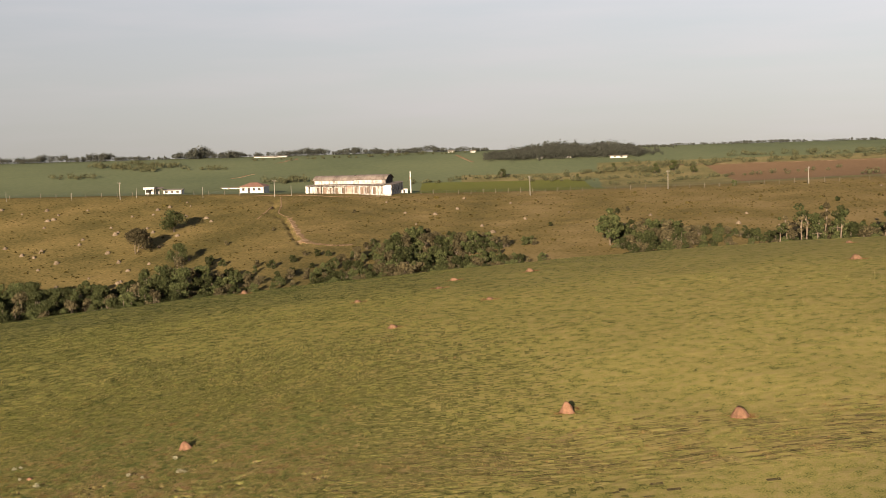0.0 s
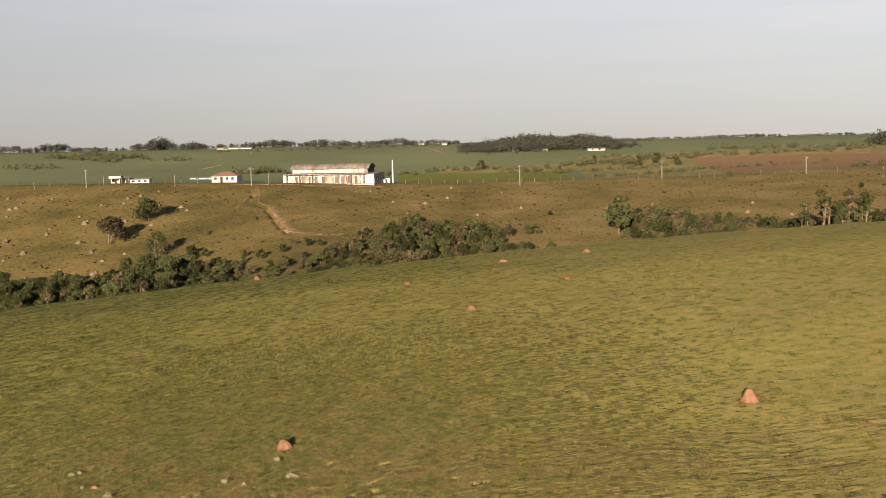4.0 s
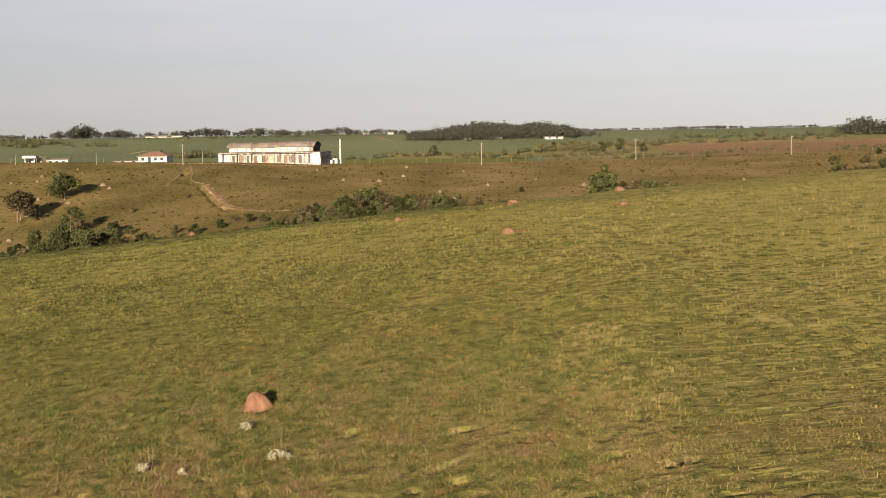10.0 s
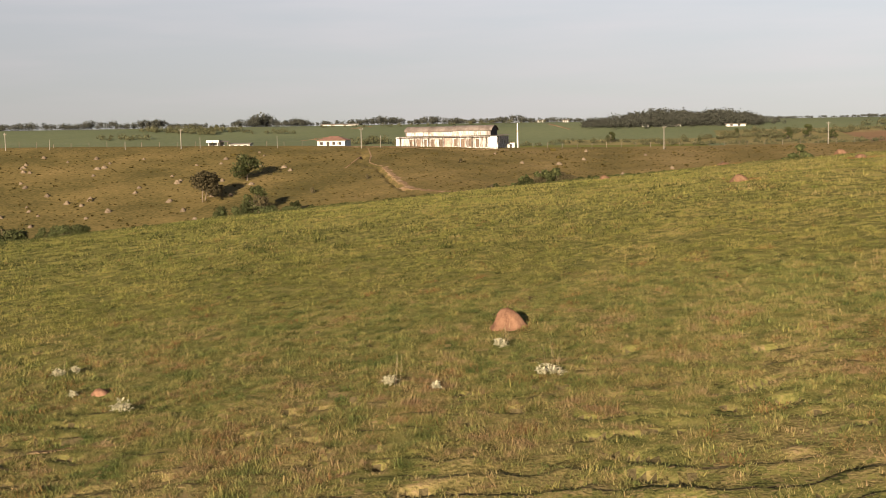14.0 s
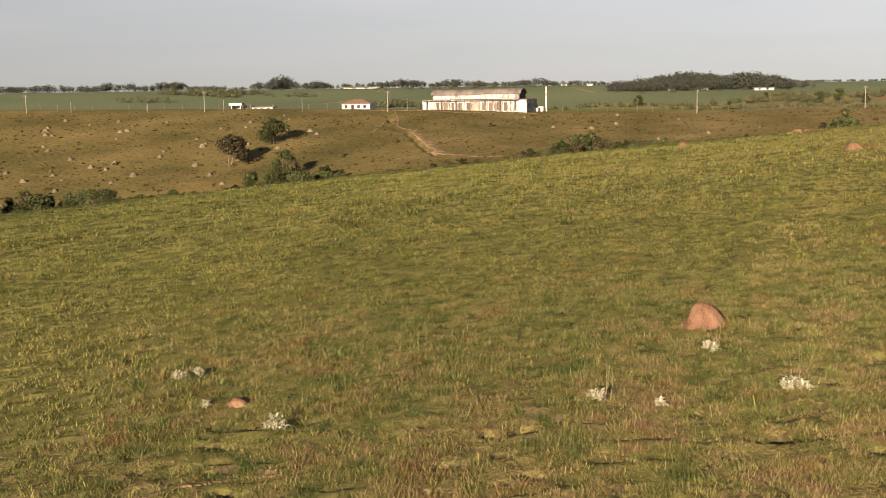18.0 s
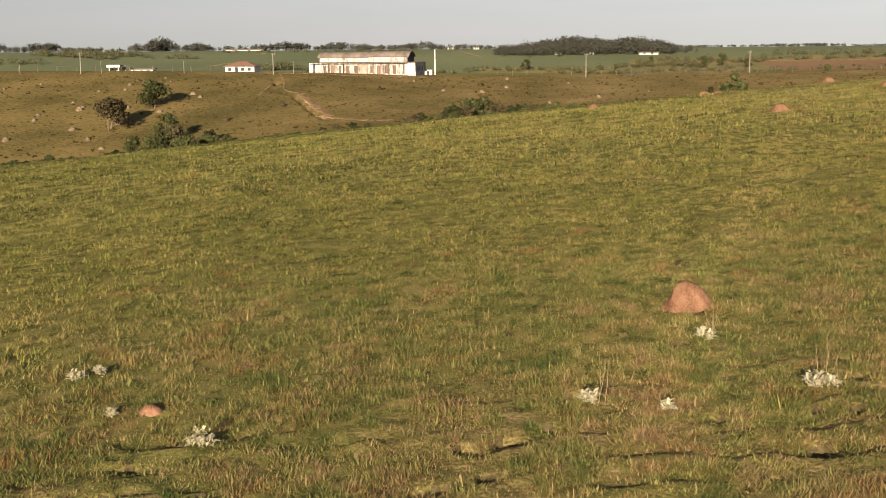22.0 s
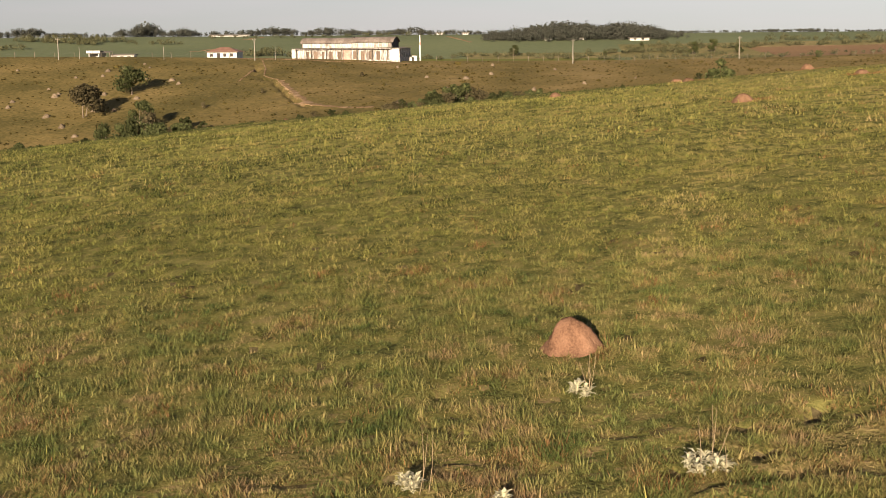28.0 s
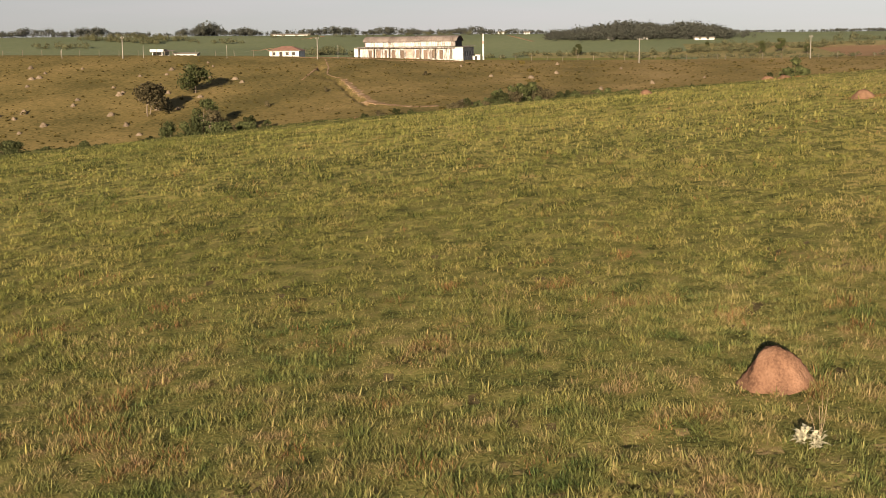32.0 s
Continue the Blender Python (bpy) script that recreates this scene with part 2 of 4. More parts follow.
HILL_GRASS = material("hill_grass_blade", [(0.117, 0.122, 0.0326), (0.192, 0.175, 0.0479), (0.243, 0.201, 0.065), (0.262, 0.19, 0.0864)], 0.35, 0.7, 0, 4.0, 6.0, per_island=0.18, through_light=0.25, positions=[0.36, 0.47, 0.57, 0.68], dry=0.03, dry_lit_x=0.05, shift=0.10, gloss=0.06)
DEAD_GRASS = material("dead_grass", [(0.0928, 0.047, 0.0193), (0.16, 0.0853, 0.0352), (0.208, 0.121, 0.0534)], 1.5, 0.8, 0, 4.0, per_island=0.3, through_light=0.1, gloss=0.05)
DRY_STALK = material("dry_stalk", [(0.15, 0.105, 0.065), (0.24, 0.18, 0.11)], 5.0, 0.8)
PALE_LEAF = material("pale_leaf", [(0.323, 0.289, 0.187), (0.459, 0.416, 0.289)], 6.0, 0.6, per_island=0.25, through_light=0.2)
LEAF_DARK = material("dark_leaf", [(0.023, 0.0273, 0.0102), (0.041, 0.0449, 0.017), (0.0656, 0.0651, 0.0263)], 0.9, 0.75, 0, 3.0, per_object=0.5, per_island=0.35, through_light=0.25, gloss=0.05)
LEAF_DRY = material("dry_leaf", [(0.04, 0.034, 0.018), (0.085, 0.066, 0.034)], 0.9, 0.8, 0, 3.0, per_object=0.25, per_island=0.35, through_light=0.2, gloss=0.05)
# the grey of distance haze is put into these leaf colours
LEAF_FAR = material("hazed_far_leaf", [(0.03, 0.0307, 0.0248), (0.045, 0.0442, 0.0353)], 0.5, 0.8, 0, 3.0, per_island=0.2, gloss=0.03)
LEAF_HEDGE = material("hedge_leaf", [(0.035, 0.035, 0.0182), (0.056, 0.0546, 0.028), (0.0735, 0.0658, 0.035)], 0.4, 0.7, 0, 3.0, per_island=0.25, gloss=0.03)
BARK = material("bark", [(0.07, 0.05, 0.035), (0.16, 0.12, 0.085)], 4.0, 0.95, 0.02, 6.0, stretch=(1, 1, 0.2))
WHITEWASH = material("stained_whitewash", [(0.129, 0.103, 0.0903), (0.232, 0.202, 0.181), (0.344, 0.314, 0.288), (0.413, 0.387, 0.361)], 1.1, 0.85, 0.01, 4.0, stretch=(1, 1, 0.22), positions=[0.40, 0.48, 0.56, 0.68])
WHITE_PAINT = material("white_paint", [(0.336, 0.308, 0.28), (0.464, 0.44, 0.408)], 0.9, 0.7, 0.005)
RED_PAINT = material("faded_red_paint", [(0.27, 0.128, 0.0975), (0.375, 0.24, 0.203)], 1.2, 0.8, 0.005)
OLD_ROOF = material("weathered_sheet_roof", [(0.108, 0.0792, 0.0629), (0.173, 0.133, 0.111), (0.23, 0.184, 0.152)], 0.7, 0.85, 0.01, 6.0, stretch=(1, 0.25, 1), per_object=0.15)
TILE_ROOF = material("red_tile_roof", [(0.136, 0.068, 0.048), (0.208, 0.108, 0.076)], 1.2, 0.85, 0.02)
DARK_INSIDE = material("dark_opening", [(0.02, 0.018, 0.016), (0.05, 0.04, 0.035)], 1.0, 0.9)
CONCRETE = material("pole_concrete", [(0.13, 0.1105, 0.091), (0.2015, 0.1788, 0.1527)], 1.5, 0.9, 0.004)
POST_WOOD = material("post_wood", [(0.07, 0.0525, 0.0375), (0.14, 0.113, 0.085)], 3.0, 0.95, 0.01, per_object=0.2)
WIRE = material("wire", [(0.05, 0.045, 0.04), (0.09, 0.08, 0.07)], 2.0, 0.8, metal=0.3)


# ---- the lie of the land ----
HILL = (-0.4217, 4.5919, 2.8793, -0.1867, 0.0013, -1.75, -0.1223, -0.2213, -0.0615, -0.0817)
POWERS = ((0, 0), (1, 0), (0, 1), (2, 0), (1, 1), (0, 2), (3, 0), (2, 1), (1, 2), (0, 3))


TRACK_Y, TRACK_X = (197, 200, 204, 216, 226, 236, 244, 254, 268), (-11.0, -15.0, -17.8, -21.4, -23.6, -26.2, -30.8, -31.2, -33.0)


def smooth(a, b, v):
    s = np.clip((v - a) / (b - a), 0, 1)
    return s * s * (3 - 2 * s)


def patches(x, y, size, seed):
    """Smooth random patches of that size in metres, 0 to 1."""
    u, v = np.asarray(x, float) / size + 0.37 * seed, np.asarray(y, float) / size - 0.61 * seed
    i, j = np.floor(u), np.floor(v)
    f, g = u - i, v - j
    f, g = f * f * (3 - 2 * f), g * g * (3 - 2 * g)
    spot = lambda a, b: np.modf(np.abs(np.sin(a * 127.1 + b * 311.7 + seed * 74.7) * 43758.5453))[0]
    low, high = spot(i, j) * (1 - f) + spot(i + 1, j) * f, spot(i, j + 1) * (1 - f) + spot(i + 1, j + 1) * f
    return low * (1 - g) + high * g


def rank(x, y):
    """How rank the grass stands, 0 to 1: thicker on the low side of the hill, in patches."""
    return (0.3 + 0.7 * smooth(36, -14, x - 0.15 * y)) * (0.3 + 0.7 * smooth(0.28, 0.7, patches(x, y, 5.0, 3)))


def tufted(x, y):
    """Height of the grass tufts that roughen the near hill."""
    big = smooth(0.52, 0.86, patches(x + 0.2 * y, y, 0.85, 1))
    small = smooth(0.42, 0.9, patches(x, y, 0.36, 2))
    return (0.04 * big * rank(x, y) + 0.04 * small) * (1 - smooth(100, 116, y)) * smooth(-26, -18, y)


def height(x, y):
    """Height of the ground in metres."""
    x, y = np.asarray(x, float), np.asarray(y, float)
    u, v = np.clip(x, -110, 140) / 50, np.clip(y, -70, 150) / 50
    hill = sum(c * u**i * v**j for c, (i, j) in zip(HILL, POWERS))
    ridge = np.interp(x, (-200, -116, -66, -30, 0, 25, 50, 90, 140, 260), (2.6, 2.3, 1.9, 1.3, 0.4, 0.2, 0.1, 0.5, 1.8, 4.0))
    foot = np.interp(x, (-160, -76, -50, -20, 0, 50, 100, 200), (-24, -22, -19, -12.5, -11, -9.5, -7.5, -4.0))
    far = foot + (ridge - foot) * smooth(120, 320, np.minimum(y, 272) * 1.0) / smooth(120, 320, 272.0)
    far = far + 0.22 * (patches(x, y, 3.2, 5) - 0.5) * smooth(172, 190, y)
    beyond = ridge - 1.6 * smooth(272, 315, y) + (7.6 - ridge + 1.6) * smooth(310, 450, y) - 0.05 * np.maximum(y - 456, 0)
    far = np.where(y > 272, beyond, far)
    # the gully washed out beside the cart track
    far = far - 1.3 * np.exp(-(((x - np.interp(y, TRACK_Y, TRACK_X) + 1.0) / 0.42) ** 2)) * smooth(196, 206, y) * (1 - smooth(258, 268, y)) * (0.6 + 0.4 * np.sin(y * 0.9))
    s = smooth(108, 168, y)
    z = hill * (1 - s) + far * s
    # a shallow dip along the foot of the hill
    z = z - 0.65 * np.exp(-(((y + 4) / 16) ** 2)) * smooth(12, 26, x) * (1 - smooth(55, 75, x))
    # small rises and hollows
    z = z + 0.10 * np.sin(x * 0.31 + 1.3 * np.sin(y * 0.17)) * np.sin(y * 0.27 + 0.8) * smooth(4, 30, np.hypot(x + 3, y + 3)) * (1 - smooth(110, 150, y))
    # narrow steps trodden along the slope, with a short drop on the far side of each
    along, cut = trodden_steps(x, y)
    z = z + cut * (0.09 - 0.055 * smooth(5, 12, x)) * (np.where(along < 0.56, along / 0.56, np.clip(1 - (along - 0.56) / 0.08, 0, 1)) - 0.5)
    return z - 0.26 * holes(x, y) + tufted(x, y)


def trodden_steps(x, y):
    """How far across its step a spot lies, 0 to 1, and how deep the step is cut, 0 to 1."""
    w = y + 0.35 * np.sin(x * 0.55) + 0.2 * np.sin(x * 1.37 + 2) + 0.07 * np.sin(x * 4.3 + 1) + 0.04 * x + 0.5 * patches(x, y, 2.3, 8)
    on = smooth(-20, -15, y) * (1 - smooth(-5.2, -2.6, y)) * (0.6 + 0.4 * smooth(-6, 2, x)) * (1 - smooth(50, 62, x))
    step = np.floor(w * 1.05)
    broken = smooth(0.36, 0.62, patches(x + 7.3 * step, 3.7 * step, 2.6, 6))
    return (w * 1.05) % 1.0, on * broken * np.clip(0.75 + 0.4 * np.sin(x * 2.3 + step * 1.3), 0, 1)


def holes(x, y):
    """Hoof holes, 0 to 1, strung along the trodden steps and thinly over the rest of the near slope."""
    w = y + 0.35 * np.sin(x * 0.55) + 0.2 * np.sin(x * 1.37 + 2) - 0.03 * x
    near = smooth(-16, -13, y) * (1 - smooth(8, 16, y)) * smooth(-14, -10, x) * (1 - smooth(9, 14, x))
    row = np.cos((w * 0.85 - 0.05) * 2 * np.pi)
    spot = np.sin(x * 5.1 + 1.9 * np.sin(y * 2.3) + 1.1 * np.sin(x * 1.7)) * np.sin(y * 4.3 + 1.7 * np.sin(x * 2.9 + 1)) + 0.5 * np.sin(x * 1.3 + 2.0 * np.sin(y * 0.7))
    trod = 1 - smooth(-5.5, -2.0, y)
    return near * np.clip((spot + trod * (0.75 * row - 0.25) - 1.12 + 0.25 * trod) * 1.6, 0, 1)


def ground_z(x, y):
    return float(height(x, y))


def steps(*spans):
    """Grid lines: from each start to the next in steps of that size."""
    out = []
    for a, b, d in spans:
        out += list(np.arange(a, b - 1e-6, d))
    return np.array(out + [spans[-1][1]])


def build_ground():
    gx = steps((-3000, -600, 300), (-600, -240, 40), (-240, -80, 6), (-80, -60, 1.6), (-60, -28, 0.9), (-28, -14, 0.45), (-14, 11, 0.16), (11, 30, 0.4), (30, 74, 0.8), (74, 150, 2.2), (150, 300, 7.5), (300, 600, 40), (600, 3000, 300))
    gy = steps((-900, -100, 100), (-100, -28, 4), (-28, -14, 0.4), (-14, -2.5, 0.08), (-2.5, 16, 0.2), (16, 60, 0.5), (60, 116, 1.0), (116, 195, 2.5), (195, 276, 1.5), (276, 300, 3), (300, 470, 6), (470, 900, 40), (900, 4200, 300))
    xx, yy = np.meshgrid(gx, gy)
    zz = height(xx, yy)
    nx, ny = len(gx), len(gy)
    verts = np.stack([xx, yy, zz], -1).reshape(-1, 3)
    i = np.arange(nx * ny).reshape(ny, nx)
    quads = np.stack([i[:-1, :-1], i[:-1, 1:], i[1:, 1:], i[1:, :-1]], -1).reshape(-1, 4)
    me = bpy.data.meshes.new("ground")
    me.from_pydata(verts.tolist(), [], quads.tolist())
    for m in (PASTURE, DRY_PASTURE, CROP, LIGHT_CROP, SCRUB, PLOUGHED, SHADED_SOIL, TRAMPLED, UNDERGRASS_SHADE):
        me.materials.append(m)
    c = verts[quads].mean(1)
    x, y = c[:, 0], c[:, 1]
    kind = np.zeros(len(c), int)
    kind[y > 128 + 0.0 * x] = 1
    kind[y > 276] = 2
    kind[(y > 276) & (y < 344) & (x > 6) & (x < 62)] = 3
    kind[(y > 276) & (x > 62 + (y - 276) * 0.09) & (y < 386)] = 4
    kind[(y > 344) & (y < 362) & (x > 20) & (x < 70)] = 4
    kind[(y > 303) & (y < 364) & (x > 110)] = 5
    # under dense grass the ground takes the colour with painted blade shade
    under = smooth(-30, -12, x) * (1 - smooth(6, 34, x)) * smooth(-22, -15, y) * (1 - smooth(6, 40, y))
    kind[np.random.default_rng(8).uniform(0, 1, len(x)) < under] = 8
    along, cut = trodden_steps(x, y)
    worn = smooth(-14, -11, y) * (1 - smooth(-6, -0.5, y)) * smooth(-17, -11, x) * (1 - 0.45 * smooth(5, 12, x)) * (1 - smooth(46, 60, x)) * smooth(0.25, 0.6, patches(x, y, 2.4, 11))
    kind[np.random.default_rng(4).uniform(0, 1, len(x)) < worn] = 7
    # bare soil behind the steps and in the holes, with shade in its colour
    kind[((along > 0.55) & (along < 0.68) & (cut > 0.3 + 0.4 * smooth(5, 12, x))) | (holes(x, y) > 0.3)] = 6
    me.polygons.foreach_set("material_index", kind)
    me.polygons.foreach_set("use_smooth", np.ones(len(c), bool))
    me.update()
    return tagged(new("ground", me), "rolling pasture, green on the near hill and brown beyond", "ground", kind="structure")


build_ground()


# ---- building blocks ----
def part(name, bm, mat, parent=None, label="", smooth_faces=False):
    me = bpy.data.meshes.new(name)
    bm.to_mesh(me)
    bm.free()
    me.materials.append(mat)
    if smooth_faces:
        me.polygons.foreach_set("use_smooth", np.ones(len(me.polygons), bool))
    ob = new(name, me)
    ob.parent = parent
    return tagged(ob, label)


def box(bm, x0, x1, y0, y1, z0, z1, bevel=0.0):
    made = bmesh.ops.create_cube(bm, size=1.0, matrix=Matrix.Translation(((x0 + x1) / 2, (y0 + y1) / 2, (z0 + z1) / 2)) @ Matrix.Diagonal((x1 - x0, y1 - y0, z1 - z0, 1)))
    if bevel:
        edges = {e for v in made["verts"] for e in v.link_edges}
        bmesh.ops.bevel(bm, geom=list(edges), offset=bevel, segments=1, affect="EDGES")
    return bm


def boxes(*spans, bevel=0.0):
    bm = bmesh.new()
    for s in spans:
        box(bm, *s, bevel=bevel)
    return bm


def tube(bm, points, radii, sides=7):
    """A tapered limb along points."""
    rings = []
    for n, (p, r) in enumerate(zip(points, radii)):
        p = Vector(p)
        way = (Vector(points[min(n + 1, len(points) - 1)]) - Vector(points[max(n - 1, 0)])).normalized()
        q = way.to_track_quat("Z", "Y")
        rings.append([bm.verts.new(p + q @ Vector((r * math.cos(a), r * math.sin(a), 0))) for a in (2 * math.pi * s / sides for s in range(sides))])
    for a, b in zip(rings, rings[1:]):
        for s in range(sides):
            bm.faces.new((a[s], a[(s + 1) % sides], b[(s + 1) % sides], b[s]))
    bm.faces.new(list(reversed(rings[0])))
    bm.faces.new(rings[-1])
    return bm


def empty(name, x, y, z=None, turn=0.0):
    ob = new(name)
    ob.matrix_basis = pose(x, y, ground_z(x, y) if z is None else z, 0, 0, turn)
    return ob


# ---- trees ----
def leaf_mesh(name, centres, sizes, outward, mat, rng):
    """Many small bent leaf sprays as one mesh."""
    n = len(centres)
    d = outward + rng.normal(0, 0.6, (n, 3))
    d /= np.linalg.norm(d, axis=1, keepdims=True) + 1e-9
    a = np.cross(d, rng.normal(0, 1, (n, 3)))
    a /= np.linalg.norm(a, axis=1, keepdims=True) + 1e-9
    b = np.cross(d, a)
    s = sizes[:, None]
    wide = rng.uniform(0.45, 0.8, (n, 1))
    v = np.stack([centres - a * s, centres + b * s * wide + d * s * 0.25, centres + a * s, centres - b * s * wide + d * s * 0.25], 1).reshape(-1, 3)
    i = np.arange(n)[:, None] * 4
    f = np.concatenate([i + (0, 1, 3), i + (1, 2, 3)], 1).reshape(-1, 3)
    me = bpy.data.meshes.new(name)
    me.from_pydata(v.tolist(), [], f.tolist())
    me.materials.append(mat)
    return me


def crown_points(rng, tall, wide, low, lobes, count):
    """Points on the skins of overlapping lobes that fill a crown from low to tall."""
    hub = []
    for _ in range(lobes):
        a, h = rng.uniform(0, 2 * math.pi), rng.uniform(0, 1)
        reach = wide * 0.5 * math.sqrt(rng.uniform(0, 1)) * (0.95 - 0.65 * h * h) * 0.85
        r = wide * rng.uniform(0.14, 0.25) * (1.1 - 0.4 * h)
        hub.append((reach * math.cos(a), reach * math.sin(a), low + (tall - low) * (0.12 + 0.8 * h), r))
    hub = np.array(hub)
    pick = rng.integers(0, lobes, count)
    d = rng.normal(0, 1, (count, 3))
    d /= np.linalg.norm(d, axis=1, keepdims=True)
    r = hub[pick, 3:4] * rng.uniform(0.55, 1.1, (count, 1))
    p = hub[pick, :3] + d * r * (1, 1, 0.8)
    p[:, 2] = np.maximum(p[:, 2], 0.08)
    return p, d, hub


def make_tree(name, tall, wide, seed, leaf, count=1100, low=0.3, lobes=14, stems=1, label="", category="tree", leaf_size=0.3):
    rng = np.random.default_rng(seed)
    root = empty(name, 0, 0, 0)
    p, d, hub = crown_points(rng, tall, wide, tall * low, lobes, count)
    bm = bmesh.new()
    for s in range(stems):
        a = 2 * math.pi * s / stems + rng.uniform(0, 1)
        off = 0.0 if stems == 1 else 0.18 * wide
        foot = Vector((off * 0.4 * math.cos(a), off * 0.4 * math.sin(a), -0.5))
        fork = Vector((off * math.cos(a) + rng.normal(0, 0.03) * tall, off * math.sin(a), tall * (low + 0.12)))
        r = 0.028 * tall / stems**0.5
        tube(bm, [foot, foot.lerp(fork, 0.5) + Vector((rng.normal(0, 0.02) * tall, 0, 0)), fork], [r * 1.35, r, r * 0.8])
        for n in rng.choice(len(hub), min(5, len(hub)), replace=False):
            end = Vector(hub[n, :3])
            tube(bm, [fork, fork.lerp(end, 0.55) + Vector((0, 0, 0.03 * tall)), end], [r * 0.6, r * 0.4, r * 0.12], 5)
    part("trunk", bm, BARK, root)
    me = leaf_mesh("crown", p, rng.uniform(0.6, 1.3, count) * leaf_size, d, leaf, rng)
    crown = new("crown", me)
    crown.parent = root
    return tagged(root, label, category)


def planted(kinds, spots, group=""):
    """Copies of the tree kinds at spots of (kind, x, y, scale, turn); the first use of a kind is the kind itself."""
    used = set()
    for kind, x, y, s, turn in spots:
        m = pose(x, y, ground_z(x, y) - 0.05, 0, 0, turn)
        src = kinds[kind]
        if kind not in used and not src.get("placed"):
            ob, src["placed"] = src, 1
            ob.matrix_basis = m @ Matrix.Diagonal((s, s, s, 1))
        else:
            ob = copy_thing(src, m)
            ob.scale = (s, s, s)
        if group:
            tagged(ob, group=group)
        used.add(kind)


KINDS = [
    make_tree("broadleaf_tree", 9.0, 8.0, 11, LEAF_DARK, 3000, 0.14, 18, 1, "dark green broadleaf tree in the valley thicket", leaf_size=0.25),
    make_tree("broadleaf_tree", 8.0, 8.5, 12, LEAF_DARK, 3000, 0.12, 16, 2, "dark green spreading tree in the valley thicket", leaf_size=0.25),
    make_tree("broadleaf_tree", 7.0, 6.0, 13, LEAF_DARK, 2300, 0.10, 13, 2, "dense dark green tree in the valley thicket", leaf_size=0.23),
    make_tree("shrub", 4.5, 5.0, 14, LEAF_DARK, 1000, 0.05, 11, 3, "low dark green shrub at the thicket edge", "shrub", leaf_size=0.28),
    make_tree("dry_tree", 6.5, 5.5, 15, LEAF_DRY, 520, 0.2, 12, 2, "half-bare brownish tree in the valley thicket", leaf_size=0.24),
    make_tree("dry_shrub", 3.6, 4.2, 16, LEAF_DRY, 480, 0.05, 9, 3, "brownish twiggy shrub at the thicket edge", "shrub", leaf_size=0.24),
]
TALL, WIDE = (9.0, 8.0, 7.0, 4.5, 6.5, 3.6), (8.0, 8.5, 6.0, 5.0, 5.5, 4.2)
rng = np.random.default_rng(5)
# the thicket along the valley: x, and the height that its tops reach
TOP_X = (-110, -95, -76, -64, -53, -49, -45, -41, -37, -33, -29, -22, -11, -5, 1, 8, 14, 23, 32, 36, 42, 50, 58, 66, 72, 79, 88, 98, 106, 125, 150)
TOP_Z = (-11.4, -10.4, -9.7, -10.4, -9.9, -9.2, -6.4, -5.2, -6.6, -7.6, -8.0, -8.0, -7.4, -5.2, -4.2, -1.5, -3.2, -3.2, -4.1, -4.1, -4.9, -4.7, -1.5, -1.2, -2.8, -3.2, -2.6, -1.2, -0.8, 0, 1)
spots = []
for row, y0 in ((0, 174), (1, 165), (2, 156), (3, 147), (4, 138), (5, 129)):
    x = -112.0
    while x < 150:
        top = np.interp(x, TOP_X, TOP_Z) - (0.3, 0.0, 1.2, 1.8, 2.2, 2.6)[row] - abs(rng.normal(0, 1.0))
        y = y0 + rng.normal(0, 2.0) + 24 * float(smooth(-13, 2, x)) * (1 - float(smooth(78, 88, x)))
        tall = top - ground_z(x, y) if row < 4 or -12 < x < 80 else 0.0
        if tall > 1.2:
            kind = int(rng.choice((0, 1, 2, 4), p=(0.30, 0.26, 0.2, 0.24))) if tall > 5 else int(rng.choice((3, 5, 2), p=(0.5, 0.33, 0.17)))
            s = min(tall / TALL[kind], 1.6)
            spots.append((kind, x, y, s, float(rng.uniform(0, 360))))
            x += 0.5 * WIDE[kind] * s * rng.uniform(0.8, 1.2)
        else:
            x += 2.5
planted(KINDS, spots, "trees of the valley thicket")

# single trees on the far slope
LONE = [
    make_tree("lone_tree", 8.0, 6.4, 21, LEAF_DARK, 1700, 0.26, 15, 1, "round-crowned green tree alone above the thicket", leaf_size=0.3),
    make_tree("lone_tree", 4.6, 6.8, 22, LEAF_DARK, 1500, 0.28, 14, 1, "low spreading dark tree on brown pasture", leaf_size=0.24),
    make_tree("dry_tree", 5.2, 7.4, 23, LEAF_DRY, 2600, 0.22, 16, 2, "greyish half-bare tree on brown pasture", leaf_size=0.24),
]
planted(LONE, [(0, 52, 184, (1.6 - ground_z(52, 184)) / 8.0, 40), (1, -55, 230, 1.15, 10), (2, -60.5, 213, 1.2, 70)])
planted(KINDS, [(1, -46.5, 197.5, 0.68, 20), (3, -38.5, 194, 0.55, 200), (3, -35, 191, 0.38, 260)], "trees at the foot of the far slope")
planted(KINDS, [(3, -13, 189, 0.36, 5), (3, -10.5, 188, 0.33, 80), (5, -16, 190, 0.36, 140), (5, -26, 184, 0.5, 30), (3, -22, 180, 0.45, 250), (3, -18, 184, 0.4, 50)], "shrubs below the cart track")
planted(KINDS, [(5, 62, 229, 0.4, 30), (3, 59, 226, 0.32, 130), (3, 98, 268, 0.4, 10), (5, -28, 222, 0.3, 60), (5, -9, 240, 0.28, 0), (5, -38, 212, 0.35, 80), (3, 41, 212, 0.25, 40)], "small shrubs on the brown pasture")


